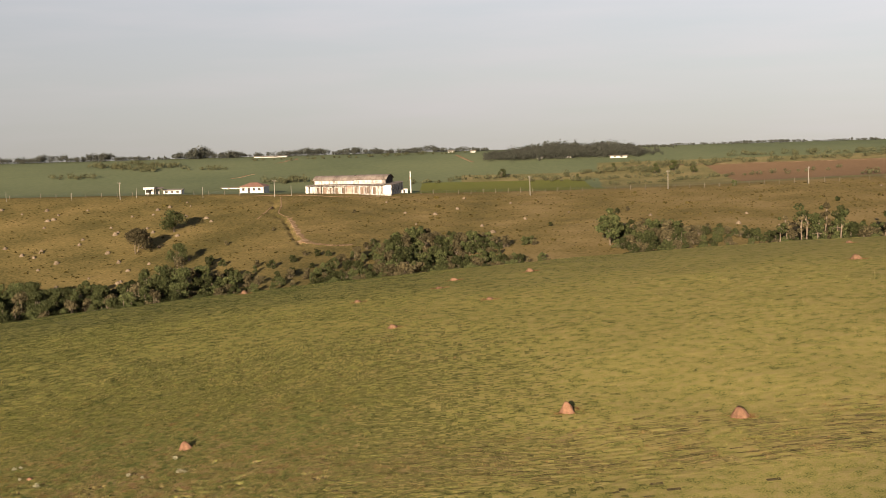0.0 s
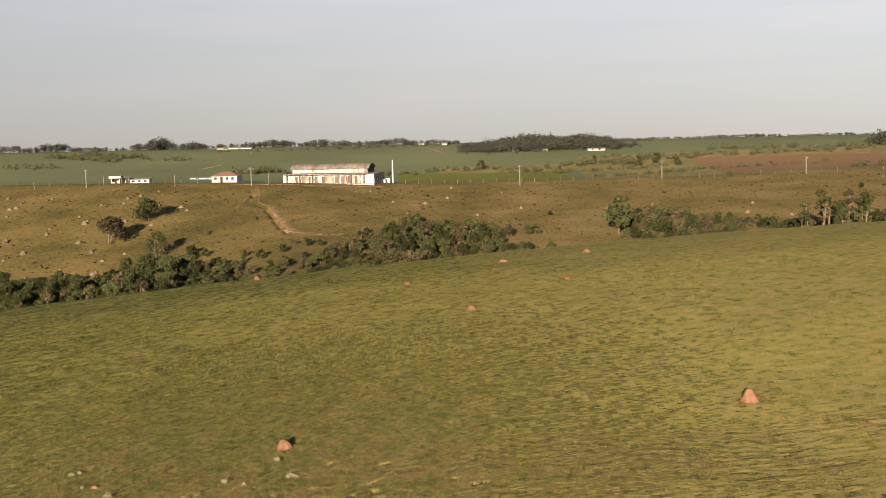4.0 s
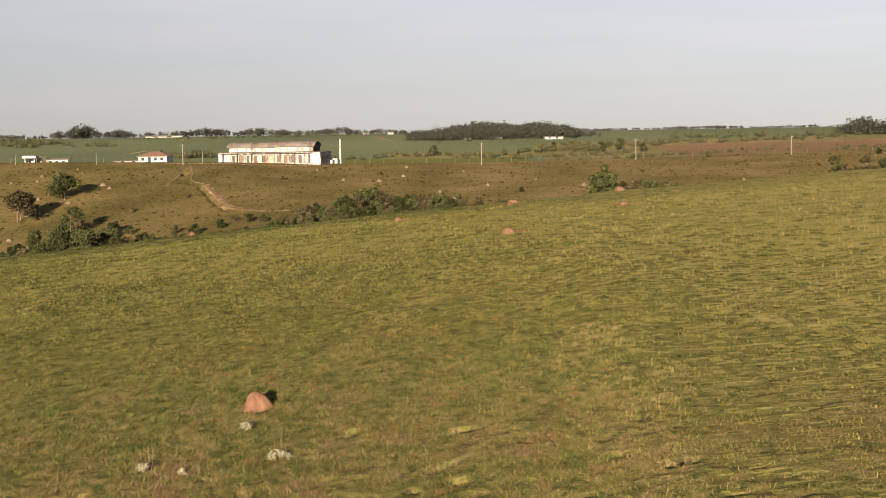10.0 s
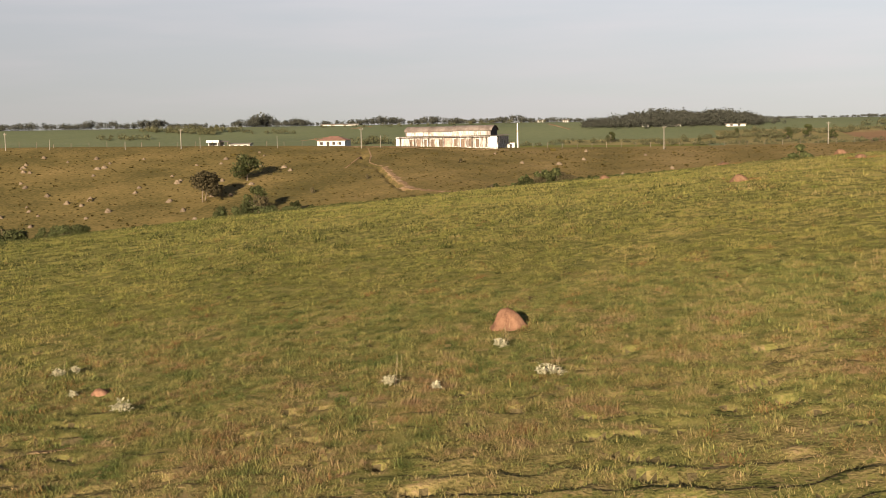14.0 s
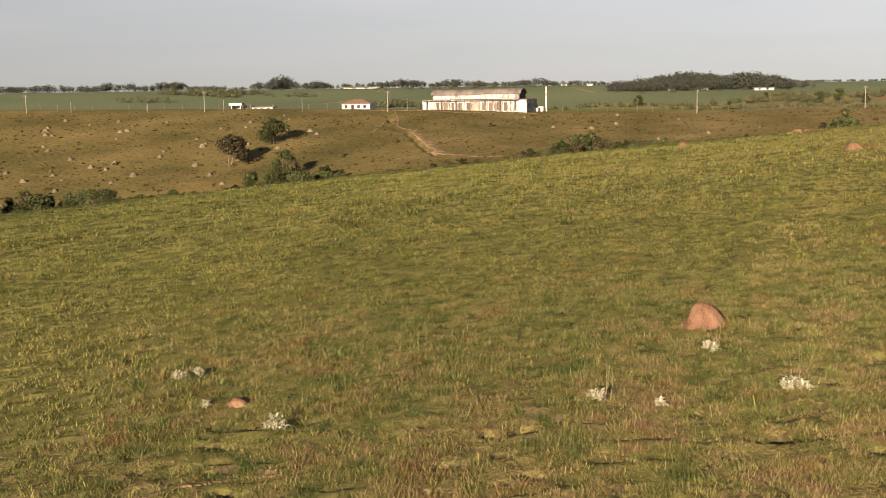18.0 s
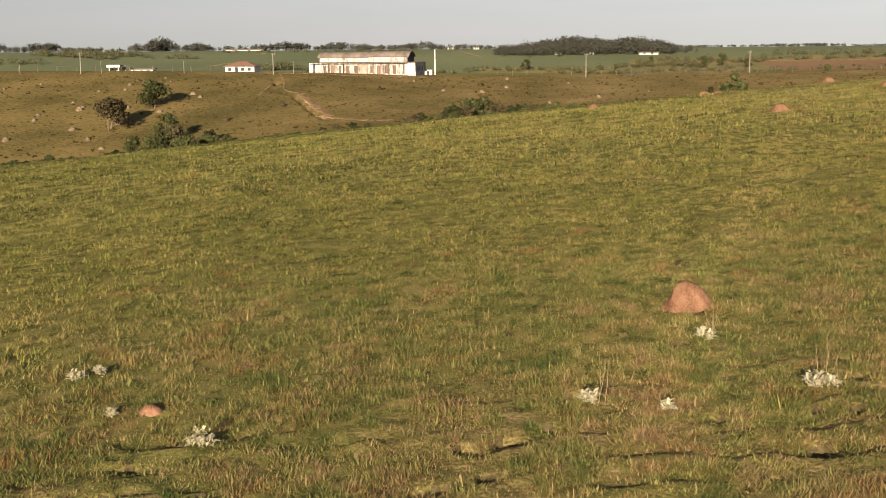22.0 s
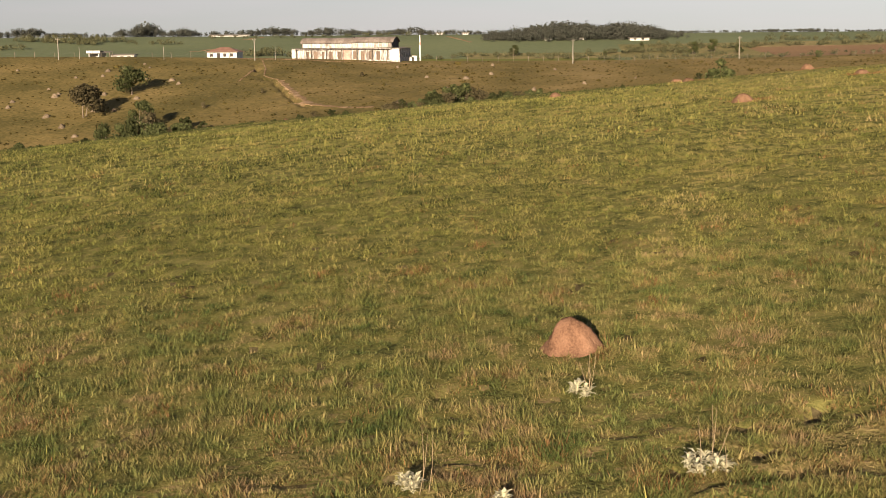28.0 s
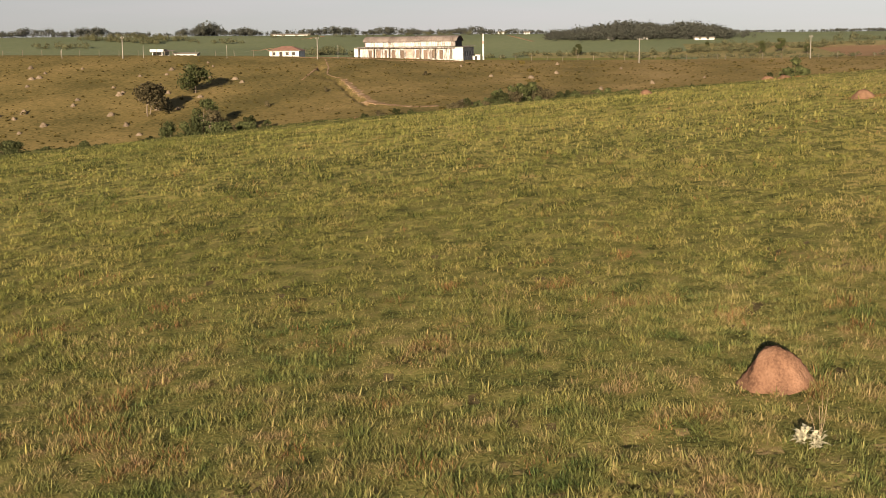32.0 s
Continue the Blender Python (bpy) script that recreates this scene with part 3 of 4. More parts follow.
PALMS = [
    make_tree("slender_tree", 8.0, 3.4, 31, LEAF_DARK, 420, 0.5, 7, 1, "thin tall-trunked tree with a sparse crown", leaf_size=0.24),
    make_tree("slender_tree", 7.0, 3.0, 32, LEAF_DRY, 320, 0.45, 6, 1, "thin half-bare tree with a sparse crown", leaf_size=0.22),
    make_tree("slender_tree", 8.0, 4.2, 33, LEAF_DARK, 520, 0.4, 9, 2, "forked thin-trunked tree with a ragged crown", leaf_size=0.24),
]
planted(PALMS, [(i % 3, x, y, s * 1.02, 50 * i) for i, (x, y, s) in enumerate(((84.5, 166, 0.85), (88, 163, 1.05), (90, 168, 1.2), (92, 164, 1.1), (94, 166, 1.3), (95.5, 163, 1.05), (97, 167, 1.25), (86.5, 169, 0.95), (91, 161, 0.9), (108, 170, 1.0)))], "slender trees beside the thicket")

# ---- far woods on the skyline ----
def far_woods(name, label, stands, seed):
    """Stands of (x0, x1, y, least and greatest height, trees per metre) as one mesh of leaf sprays: crowns in ragged groups with gaps, some on bare stems."""
    r = np.random.default_rng(seed)
    cs, ds, ss = [], [], []
    for x0, x1, y, h0, h1, per in stands:
        for _ in range(int((x1 - x0) * per * 1.9)):
            x, yy = r.uniform(x0, x1), y + r.normal(0, 3.5)
            group = float(patches(x, 7.0, 9.0, seed)) * 0.6 + float(patches(x, 3.0, 3.1, seed + 1)) * 0.4
            if group < 0.24 and h1 < 5:
                continue
            edge = min(1.0, (min(x - x0, x1 - x) + 3) / 12)
            h = (h0 + (h1 - h0) * min(1.0, max(0.0, group * 1.5 - 0.25 + r.normal(0, 0.16)))) * (0.65 + 0.35 * edge)
            n = 66
            d = r.normal(0, 1, (n, 3))
            d /= np.linalg.norm(d, axis=1, keepdims=True)
            crown = r.uniform(0.38, 0.54)
            p = d * (crown * h * r.uniform(0.7, 1.35), 0.5 * h, crown * h) * r.uniform(0.4, 1.0, (n, 1)) + (x + r.normal(0, 0.2), yy, ground_z(x, yy) + h * (1 - crown) - 0.04 * h)
            p[: n // 5, 2] = ground_z(x, yy) + r.uniform(0, 0.6, n // 5) * h
            cs.append(p), ds.append(d), ss.append(r.uniform(0.045, 0.09, n) * h + 0.05)
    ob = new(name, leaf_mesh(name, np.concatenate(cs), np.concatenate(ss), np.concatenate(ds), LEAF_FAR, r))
    return tagged(ob, label, "woods", kind="stuff")


far_woods("skyline_woods", "hazy dark line of trees along the skyline", ((-300, -145, 449, 1.4, 4.4, 1.5), (-146, -132, 449, 3.0, 5.2, 1.3), (-132, -108, 449, 0.8, 2.6, 1.5), (-108, -88, 450, 2.2, 4.4, 1.4), (-99, -88, 450, 4.6, 7.0, 0.55), (-88, -54, 450, 1.4, 3.6, 1.5), (-56, -36, 450, 1.8, 4.0, 1.4), (-36, -4, 450, 1.0, 3.4, 1.7), (-8, 10, 449, 2.0, 4.2, 1.4), (8, 32, 449, 0.9, 3.4, 1.7), (96, 112, 440, 0.8, 1.8, 1.6), (112, 180, 452, 0.3, 1.5, 1.5), (180, 300, 452, 0.3, 1.4, 1.5)), 41)
far_woods("hilltop_wood", "dark wood of pale-stemmed trees on the far hilltop", ((29, 92, 404, 2.8, 5.4, 2.0), (32, 90, 409, 3.4, 6.2, 2.0), (44, 66, 408, 5.4, 6.9, 0.9), (86, 100, 410, 1.8, 3.2, 1.2)), 42)
far_woods("roadside_wood", "dark trees on the rise beside the ploughed field", ((186, 280, 390, 1.6, 5.0, 1.8), (189, 203, 390, 5.0, 8.5, 0.8), (212, 246, 392, 3.0, 6.5, 0.8)), 43)


# ---- hedges ----
def hedge(x0, y0, x1, y1, count, size, seed):
    """A ragged row of bushes and small trees between two fields, as one mesh."""
    r = np.random.default_rng(seed)
    cs, ds, ss = [], [], []
    for n in range(int(count * 1.7)):
        f = (n + r.uniform(-0.4, 0.4)) / max(1, count * 1.7 - 1)
        x, y = x0 + (x1 - x0) * f + r.normal(0, 1.5), y0 + (y1 - y0) * f + r.normal(0, 2.2)
        h = 4.2 * size * r.uniform(0.45, 1.15)
        m = 70
        d = r.normal(0, 1, (m, 3))
        d /= np.linalg.norm(d, axis=1, keepdims=True)
        cs.append(d * (0.62 * h * r.uniform(0.8, 1.5), 0.55 * h, 0.5 * h) * r.uniform(0.4, 1.0, (m, 1)) + (x, y, ground_z(x, y) + 0.44 * h))
        ds.append(d), ss.append(r.uniform(0.05, 0.11, m) * h + 0.06)
    ob = new("hedge", leaf_mesh("hedge", np.concatenate(cs), np.concatenate(ss), np.concatenate(ds), LEAF_HEDGE, r))
    return tagged(ob, "ragged dark green hedge of bushes between fields", "hedge", "hedges between the fields", "stuff")


for n, row in enumerate((
    (-131, 413, -99.5, 388, 26, 0.62), (-116, 419, -92.5, 397, 14, 0.6), (-132, 373, -116, 369, 8, 0.55), (-90, 393, -70, 389, 6, 0.5), (-48, 344, -33, 344, 10, 0.7), (0, 338, 21, 347, 10, 0.42), (22.6, 352, 60, 347, 18, 0.45),
    (60, 356, 89, 356, 16, 0.55), (45.6, 341, 60.6, 337, 7, 0.45), (69, 360, 112, 367, 20, 0.5), (100, 328, 148, 335, 10, 0.4), (81, 379, 111, 368, 12, 0.5), (111, 370, 180, 375, 26, 0.55),
    (124, 389, 214, 384, 26, 0.6), (69, 316, 110, 331, 22, 0.36), (149, 312, 167, 306, 8, 0.55), (-71, 422, -17, 424, 12, 0.35), (-17, 427, 20, 434, 10, 0.4), (60.7, 335, 99, 346, 24, 0.35),
)):
    hedge(*row, 200 + n)
planted(KINDS, [(2, 88.3, 348, 0.55, 0), (1, 34.4, 350, 0.42, 0), (1, 95.6, 354, 0.5, 90), (2, 75, 361, 0.4, 10), (1, 101, 345, 0.36, 200), (2, 60, 340, 0.3, 40)], "single trees among the far fields")


# ---- buildings ----
def opened_wall(bm, x0, x1, z0, z1, y0, y1, holes):
    """A wall along x with rectangular holes (xa, xb, za, zb), as one connected mesh."""
    xs = sorted({x0, x1, *(v for h in holes for v in h[:2])})
    zs = sorted({z0, z1, *(max(z0, min(z1, v)) for h in holes for v in h[2:])})
    inside = lambda x, z: any(a < x < b and c < z < d for a, b, c, d in holes)
    cell = {(i, k): not inside((xs[i] + xs[i + 1]) / 2, (zs[k] + zs[k + 1]) / 2) for i in range(len(xs) - 1) for k in range(len(zs) - 1)}
    made = {}

    def vert(i, k, y):
        if (i, k, y) not in made:
            made[i, k, y] = bm.verts.new((xs[i], y, zs[k]))
        return made[i, k, y]

    for (i, k), solid in cell.items():
        if not solid:
            continue
        bm.faces.new((vert(i, k, y0), vert(i + 1, k, y0), vert(i + 1, k + 1, y0), vert(i, k + 1, y0)))
        bm.faces.new((vert(i, k + 1, y1), vert(i + 1, k + 1, y1), vert(i + 1, k, y1), vert(i, k, y1)))
        for di, dk, a, c in ((-1, 0, (0, 1), (0, 0)), (1, 0, (1, 0), (1, 1)), (0, -1, (0, 0), (1, 0)), (0, 1, (1, 1), (0, 1))):
            if not cell.get((i + di, k + dk), False):
                p, q = (i + a[0], k + a[1]), (i + c[0], k + c[1])
                bm.faces.new((vert(*q, y0), vert(*p, y0), vert(*p, y1), vert(*q, y1)))
    return bm


def sheet(x0, x1, ya, za, yb, zb, waves=6, deep=0.03, thick=0.02):
    """A corrugated roof sheet from the low edge (ya, za) to the high edge (yb, zb)."""
    bm = bmesh.new()
    n = waves * 4
    top, bot = [], []
    for i in range(n + 1):
        x, z = x0 + (x1 - x0) * i / n, deep * math.sin(math.pi * i / 2)
        top.append((bm.verts.new((x, ya, za + z)), bm.verts.new((x, yb, zb + z))))
        bot.append((bm.verts.new((x, ya, za + z - thick)), bm.verts.new((x, yb, zb + z - thick))))
    for i in range(n):
        bm.faces.new((top[i][0], top[i + 1][0], top[i + 1][1], top[i][1]))
        bm.faces.new((bot[i][1], bot[i + 1][1], bot[i + 1][0], bot[i][0]))
        bm.faces.new((bot[i][0], bot[i + 1][0], top[i + 1][0], top[i][0]))
        bm.faces.new((top[i][1], top[i + 1][1], bot[i + 1][1], bot[i][1]))
    return bm


def build_barn():
    barn = tagged(empty("barn", -26.4, 276.6, 0.35, -12.5), "long derelict whitewashed barn with a raised sheet-metal roof", "barn")
    L, D, W, E = 26.4, 12.5, 3.0, 0.25
    # front wall: bays between pillars
    bays = 12
    step = (L - 3.4) / bays
    openings = {1, 2, 3, 4, 5, 7, 8, 9, 10}
    for i in range(bays):
        x0 = 0.9 + i * step
        mat = RED_PAINT if i == 6 else WHITEWASH
        bm = bmesh.new()
        if i in openings:
            opened_wall(bm, x0 + 0.3, x0 + step, 0, W - 0.35, 0.18, 0.18 + E, [(x0 + 0.6 + 0.15 * (i % 2), x0 + 1.35 + 0.12 * (i % 3), 0.25 + 0.3 * (i % 2), 2.35)])
            # added brown board stands in for the opening's dark inside
            part("boarded_door", boxes((x0 + 0.5, x0 + 1.8, 0.44, 0.5, 0, 2.5)), BOARDS, barn, "dark brown board added for the opening's unlit inside")
        else:
            box(bm, x0 + 0.3, x0 + step, 0.18, 0.18 + E, 0, W - 0.35)
        part("wall_panel", bm, mat, barn, "faded red panel" if i == 6 else "")
        part("pillar", boxes((x0, x0 + 0.3, -0.06, 0.4, -0.6, W - 0.35), bevel=0.03), WHITEWASH, barn)
    part("corner_wall", boxes((0, 0.9, 0, E, -0.6, W)), WHITE_PAINT, barn)
    part("corner_wall", boxes((L - 2.5, L, 0, E, -0.6, W)), WHITE_PAINT, barn, "clean white wall at the corner")
    part("beam", boxes((0.9, L - 2.5, -0.05, 0.4, W - 0.35, W)), WHITEWASH, barn)
    part("platform", boxes((-0.4, L + 0.4, -1.9, -0.05, -1.6, 0.35), bevel=0.03), WHITEWASH, barn, "low white loading platform")
    for i in range(7):
        part("porch_post", boxes((1.2 + i * 3.7, 1.36 + i * 3.7, -0.8, -0.64, 0.35, 2.84)), POST_WOOD, barn)
    # porch roof
    for i in range(11):
        part("porch_roof_sheet", sheet(0.2 + i * 2.2, 0.2 + (i + 1) * 2.2 + 0.04, -0.9, 2.86 + 0.02 * (i % 3), 3.0, 3.12, 7), OLD_ROOF, barn)
    # end walls, back wall
    side = bmesh.new()
    opened_wall(side, 0, D, -0.6, W, 0, E, [(1.6, 3.0, 0.9, 2.1), (4.4, 5.8, 0.9, 2.1), (7.6, 9.0, 0.9, 2.1)])
    bmesh.ops.transform(side, matrix=Matrix.Translation((L, 0.0, 0)) @ pose(0, 0, 0, 0, 0, 90), verts=side.verts)
    part("end_wall", side, WHITEWASH, barn)
    part("end_roof", sheet(L - 2.4, L + 0.6, -0.3, W + 0.02, D, W + 0.32, 7), OLD_ROOF, barn)
    part("end_wall", boxes((0, E, E, D, -0.6, W)), WHITEWASH, barn)
    part("back_wall", boxes((E, L - E, D - E, D, -0.6, W)), WHITEWASH, barn)
    part("floor_slab", boxes((E, L - E, 0.45, D - E, -0.6, 0.05)), CONCRETE, barn)
    # raised middle with its own roof
    x0, x1, y0, y1, z0, z1 = 1.6, L - 2.5, 3.0, 10.4, 3.2, 4.35
    up = bmesh.new()
    opened_wall(up, x0, x1, z0, z1, y0, y0 + E, [(x0 + 0.5 + 1.9 * i, x0 + 1.75 + 1.9 * i, z0 + 0.45, z1 - 0.2) for i in range(11)])
    part("upper_wall", up, WHITEWASH, barn, "stained clerestory wall")
    part("upper_wall", boxes((x0, x1, y1 - E, y1, z0, z1)), WHITEWASH, barn)
    for i in range(11):
        part("shutter", boxes((x0 + 0.5 + 1.9 * i, x0 + 1.75 + 1.9 * i, y0 + 0.1, y0 + 0.14, z0 + 0.45, z1 - 0.2)), WHITEWASH, barn)
    # roof in two lengths, rounded in section
    ridge_y, rise = (y0 + y1) / 2, 1.3
    arc = [(y0 - 0.5 + (y1 - y0 + 1) * k / 8, z1 - 0.05 + rise * math.sin(math.pi * k / 8) ** 0.8) for k in range(9)]
    for n, (a, b, lift) in enumerate(((x0 - 0.3, 14.0, 0.0), (13.9, x1 + 0.3, 0.14))):
        count = 6
        for i in range(count):
            bm = bmesh.new()
            xa, xb = a + (b - a) * i / count, a + (b - a) * (i + 1) / count + 0.03
            for (ya, za), (yb, zb) in zip(arc, arc[1:]):
                some = sheet(xa, xb, ya, za + lift, yb, zb + lift, 5, 0.025)
                me = bpy.data.meshes.new("tmp")
                some.to_mesh(me), some.free()
                bm.from_mesh(me)
                bpy.data.meshes.remove(me)
            bmesh.ops.remove_doubles(bm, verts=bm.verts, dist=0.002)
            part("roof_sheet", bm, OLD_ROOF, barn)
    for xe in (x0, x1 - 0.2):
        bm = bmesh.new()
        ring = [(y0, z0), *[(min(max(y, y0), y1), z - 0.03) for y, z in arc], (y1, z0)]
        a, b = [bm.verts.new((xe, y, z)) for y, z in ring], [bm.verts.new((xe + 0.2, y, z)) for y, z in ring]
        bm.faces.new(list(reversed(a))), bm.faces.new(b)
        for i in range(len(ring)):
            j = (i + 1) % len(ring)
            bm.faces.new((a[i], a[j], b[j], b[i]))
        part("gable", bm, DARK_INSIDE, barn, "dark weathered boarding")
    part("roof_vent", boxes((13.6, 14.2, ridge_y - 1.8, ridge_y - 1.2, z1 + 0.9, z1 + 1.45), bevel=0.05), DARK_INSIDE, barn)


build_barn()


def build_house(name, label, x, y, w, d, h, roof_mat, wall_mat, holes, turn=0.0, rise=1.1, hip=True, category="house", z=None):
    """A small house: walls with openings, frames and a pitched roof."""
    root = tagged(empty(name, x, y, z, turn), label, category)
    bm = bmesh.new()
    opened_wall(bm, 0, w, -0.8, h, 0, 0.2, holes)
    part("wall", bm, wall_mat, root)
    part("wall", boxes((0, 0.2, 0.2, d, -0.8, h)), wall_mat, root)
    part("wall", boxes((w - 0.2, w, 0.2, d, -0.8, h)), wall_mat, root)
    part("wall", boxes((0.2, w - 0.2, d - 0.2, d, -0.8, h)), wall_mat, root)
    for xa, xb, za, zb in holes:
        # dark panel colour stands in for the unlit room behind each opening
        win = part("shutter" if za > 0.3 else "door", boxes((xa, xb, 0.08, 0.12, za, zb)), DARK_INSIDE, root)
        part("frame", boxes((xa - 0.06, xa, -0.02, 0.0, za, zb + 0.06), (xb, xb + 0.06, -0.02, 0.0, za, zb + 0.06)), POST_WOOD, win)
    o, k = 0.45, (d * 0.45 if hip else 0.0)
    bm = bmesh.new()
    v = [bm.verts.new(p) for p in ((-o, -o, h), (w + o, -o, h), (w + o, d + o, h), (-o, d + o, h), (k - o * (not hip), d / 2, h + rise), (w - k + o * (not hip), d / 2, h + rise))]
    for f in ((0, 1, 5, 4), (2, 3, 4, 5), (1, 2, 5), (3, 0, 4), (3, 2, 1, 0)):
        bm.faces.new([v[i] for i in f])
    part("roof", bm, roof_mat, root)
    part("eave_board", boxes((-o, w + o, -o - 0.03, -o, h - 0.1, h + 0.02)), POST_WOOD, root)
    return root


build_house("farmhouse", "small white farmhouse with a red tiled roof", -48.9, 293, 7.6, 6.0, 2.0, TILE_ROOF, WHITE_PAINT, [(0.8, 1.5, 0.8, 1.6), (2.6, 3.3, 0.0, 1.7), (4.2, 4.9, 0.8, 1.6), (5.9, 6.6, 0.8, 1.6)], -8, 1.15, z=0.75)
build_house("outbuilding", "low white outbuilding with dark windows", -73.6, 297, 5.6, 4.0, 1.45, CONCRETE, WHITE_PAINT, [(0.6, 1.3, 0.5, 1.1), (2.3, 3.0, 0.5, 1.1), (4.0, 4.8, 0.5, 1.1)], 0, 0.25, False, "outbuilding", z=0.75)
build_house("outbuilding", "long low white wall building among the fields", -61, 326, 8.0, 3.0, 0.45, CONCRETE, WHITE_PAINT, [(2.0, 2.8, 0.1, 0.35), (5.2, 6.0, 0.1, 0.35)], 0, 0.12, False, "outbuilding")


def build_shed():
    shed = tagged(empty("open_shed", -78.8, 295, 0.7), "open-fronted shed with a white fascia", "shed")
    part("wall", boxes((0, 3.6, 3.2, 3.4, -0.6, 2.4)), WHITE_PAINT, shed)
    part("wall", boxes((0, 0.2, 0, 3.2, -0.6, 2.4)), WHITE_PAINT, shed)
    part("wall", boxes((2.4, 2.6, 0, 3.2, -0.6, 2.4)), WHITE_PAINT, shed)
    part("low_wall", boxes((0.2, 1.1, 0, 0.15, -0.6, 0.9)), WHITEWASH, shed)
    part("roof", boxes((-0.4, 3.0, -0.6, 3.6, 2.4, 2.55)), CONCRETE, shed)
    part("fascia", boxes((-0.42, 3.02, -0.66, -0.6, 1.95, 2.6)), WHITE_PAINT, shed)
    part("side_roof", sheet(3.0, 5.4, -0.4, 2.1, 3.5, 2.4, 6), OLD_ROOF, shed)
    for x in (3.1, 5.2):
        part("post", boxes((x, x + 0.14, -0.2, -0.06, -0.6, 2.08)), POST_WOOD, shed)


build_shed()
for x, y, w, h, label in ((78.5, 397, 6.5, 0.9, "long white building below the hilltop wood"), (61, 401, 2.6, 0.8, "pale house among far trees"), (50, 401, 2.2, 0.7, "pale house among far trees"), (24, 436, 2.0, 0.8, "white house on the skyline"), (14.5, 440, 2.2, 0.8, "white house on the skyline"), (-69, 440, 14.0, 0.5, "long pale greenhouse on the skyline"), (198.9, 379, 2.2, 0.9, "white house beside the far road"), (203.3, 379.6, 2.0, 0.8, "white house beside the far road")):
    build_house("far_house", label, x, y, w, 3.0, h, CONCRETE, WHITE_PAINT, [(w * 0.2, w * 0.32, 0.15, h - 0.15), (w * 0.6, w * 0.72, 0.15, h - 0.15)], 0, 0.25, False)


def build_mast():
    root = tagged(empty("mast", 4.4, 284), "white mast with a red band beside the barn", "mast")
    part("shaft", tube(bmesh.new(), [(0, 0, -0.5), (0, 0, 3.2), (0, 0, 6.4)], [0.27, 0.22, 0.16], 10), WHITE_PAINT, root)
    part("band", tube(bmesh.new(), [(0, 0, 4.0), (0, 0, 4.7)], [0.235, 0.225], 10), RED_PAINT, root, "faded red band")
    part("finial", tube(bmesh.new(), [(0, 0, 6.4), (0, 0, 7.4)], [0.04, 0.02], 5), WIRE, root)
    tank = tagged(empty("pump_house", 2.6, 281.6), "white box-shaped pump house beside the mast", "pump house")
    part("body", boxes((-1.0, 1.0, -0.7, 0.7, -0.5, 1.3), bevel=0.05), WHITE_PAINT, tank)
    part("lid", boxes((-1.1, 1.1, -0.8, 0.8, 1.3, 1.4)), CONCRETE, tank)
    part("door", boxes((-0.3, 0.3, -0.73, -0.7, 0.0, 1.0)), DARK_INSIDE, tank)


build_mast()


def build_pole(x, y, tall, thin=False):
    root = tagged(empty("utility_pole", x, y), "thin grey pole on the ridge" if thin else "pale concrete utility pole with a crossarm", "utility pole", "poles along the ridge")
    part("shaft", tube(bmesh.new(), [(0, 0, -0.6), (0, 0, tall)], [0.07 if thin else 0.13, 0.05 if thin else 0.09], 8), CONCRETE, root)
    if not thin:
        part("crossarm", boxes((-0.45, 0.45, -0.05, 0.05, tall - 0.45, tall - 0.35)), POST_WOOD, root)
        for dx in (-0.38, 0.0, 0.38):
            part("insulator", tube(bmesh.new(), [(dx, 0, tall - 0.33), (dx, 0, tall - 0.15)], [0.04, 0.05], 6), WHITE_PAINT, root)


for x, y, tall, thin in ((-123.5, 268, 4.4, False), (-112.3, 268, 2.7, True), (-93.2, 268, 2.0, True), (-79, 267.5, 5.0, False), (-74.6, 269, 2.8, True), (-55.2, 268.5, 3.0, True), (-34.2, 267.5, 5.0, False), (-29.6, 269, 3.0, True), (39.2, 264, 5.6, False), (78.9, 267, 5.4, False), (117.5, 262, 5.0, False), (146, 258, 5.4, False)):
    build_pole(x, y, tall, thin)


def build_fence(label, spots):
    root = tagged(empty("wire_fence", *spots[0]), label, "fence")
    o = root.matrix_basis.translation
    r = np.random.default_rng(len(spots))
    tops = []
    for x, y in spots:
        z, h = ground_z(x, y), 1.25 + r.normal(0, 0.12)
        lean = r.normal(0, 0.05)
        part("post", tube(bmesh.new(), [(x - o.x, y - o.y, z - o.z - 0.4), (x - o.x + lean, y - o.y, z - o.z + h)], [0.06, 0.05], 6), POST_WOOD, root)
        tops.append(Vector((x - o.x, y - o.y, z - o.z)))
    for up in (0.45, 0.8, 1.1):
        part("strand", tube(bmesh.new(), [p + Vector((0, -0.1, up)) for p in tops], [0.004] * len(tops), 3), WIRE, root)


build_fence("weathered post-and-wire fence along the ridge", [(x, 270.5 + 0.4 * math.sin(x * 0.2)) for x in np.arange(8, 60, 3.6)])
build_fence("weathered post-and-wire fence along the ridge", [(x, 269 - 0.06 * (x - 60)) for x in np.arange(60, 150, 4.2)])
build_fence("weathered post-and-wire fence along the ridge", [(x, 271.5 + 0.3 * math.sin(x * 0.3)) for x in np.arange(-126, -36, 4.5)])


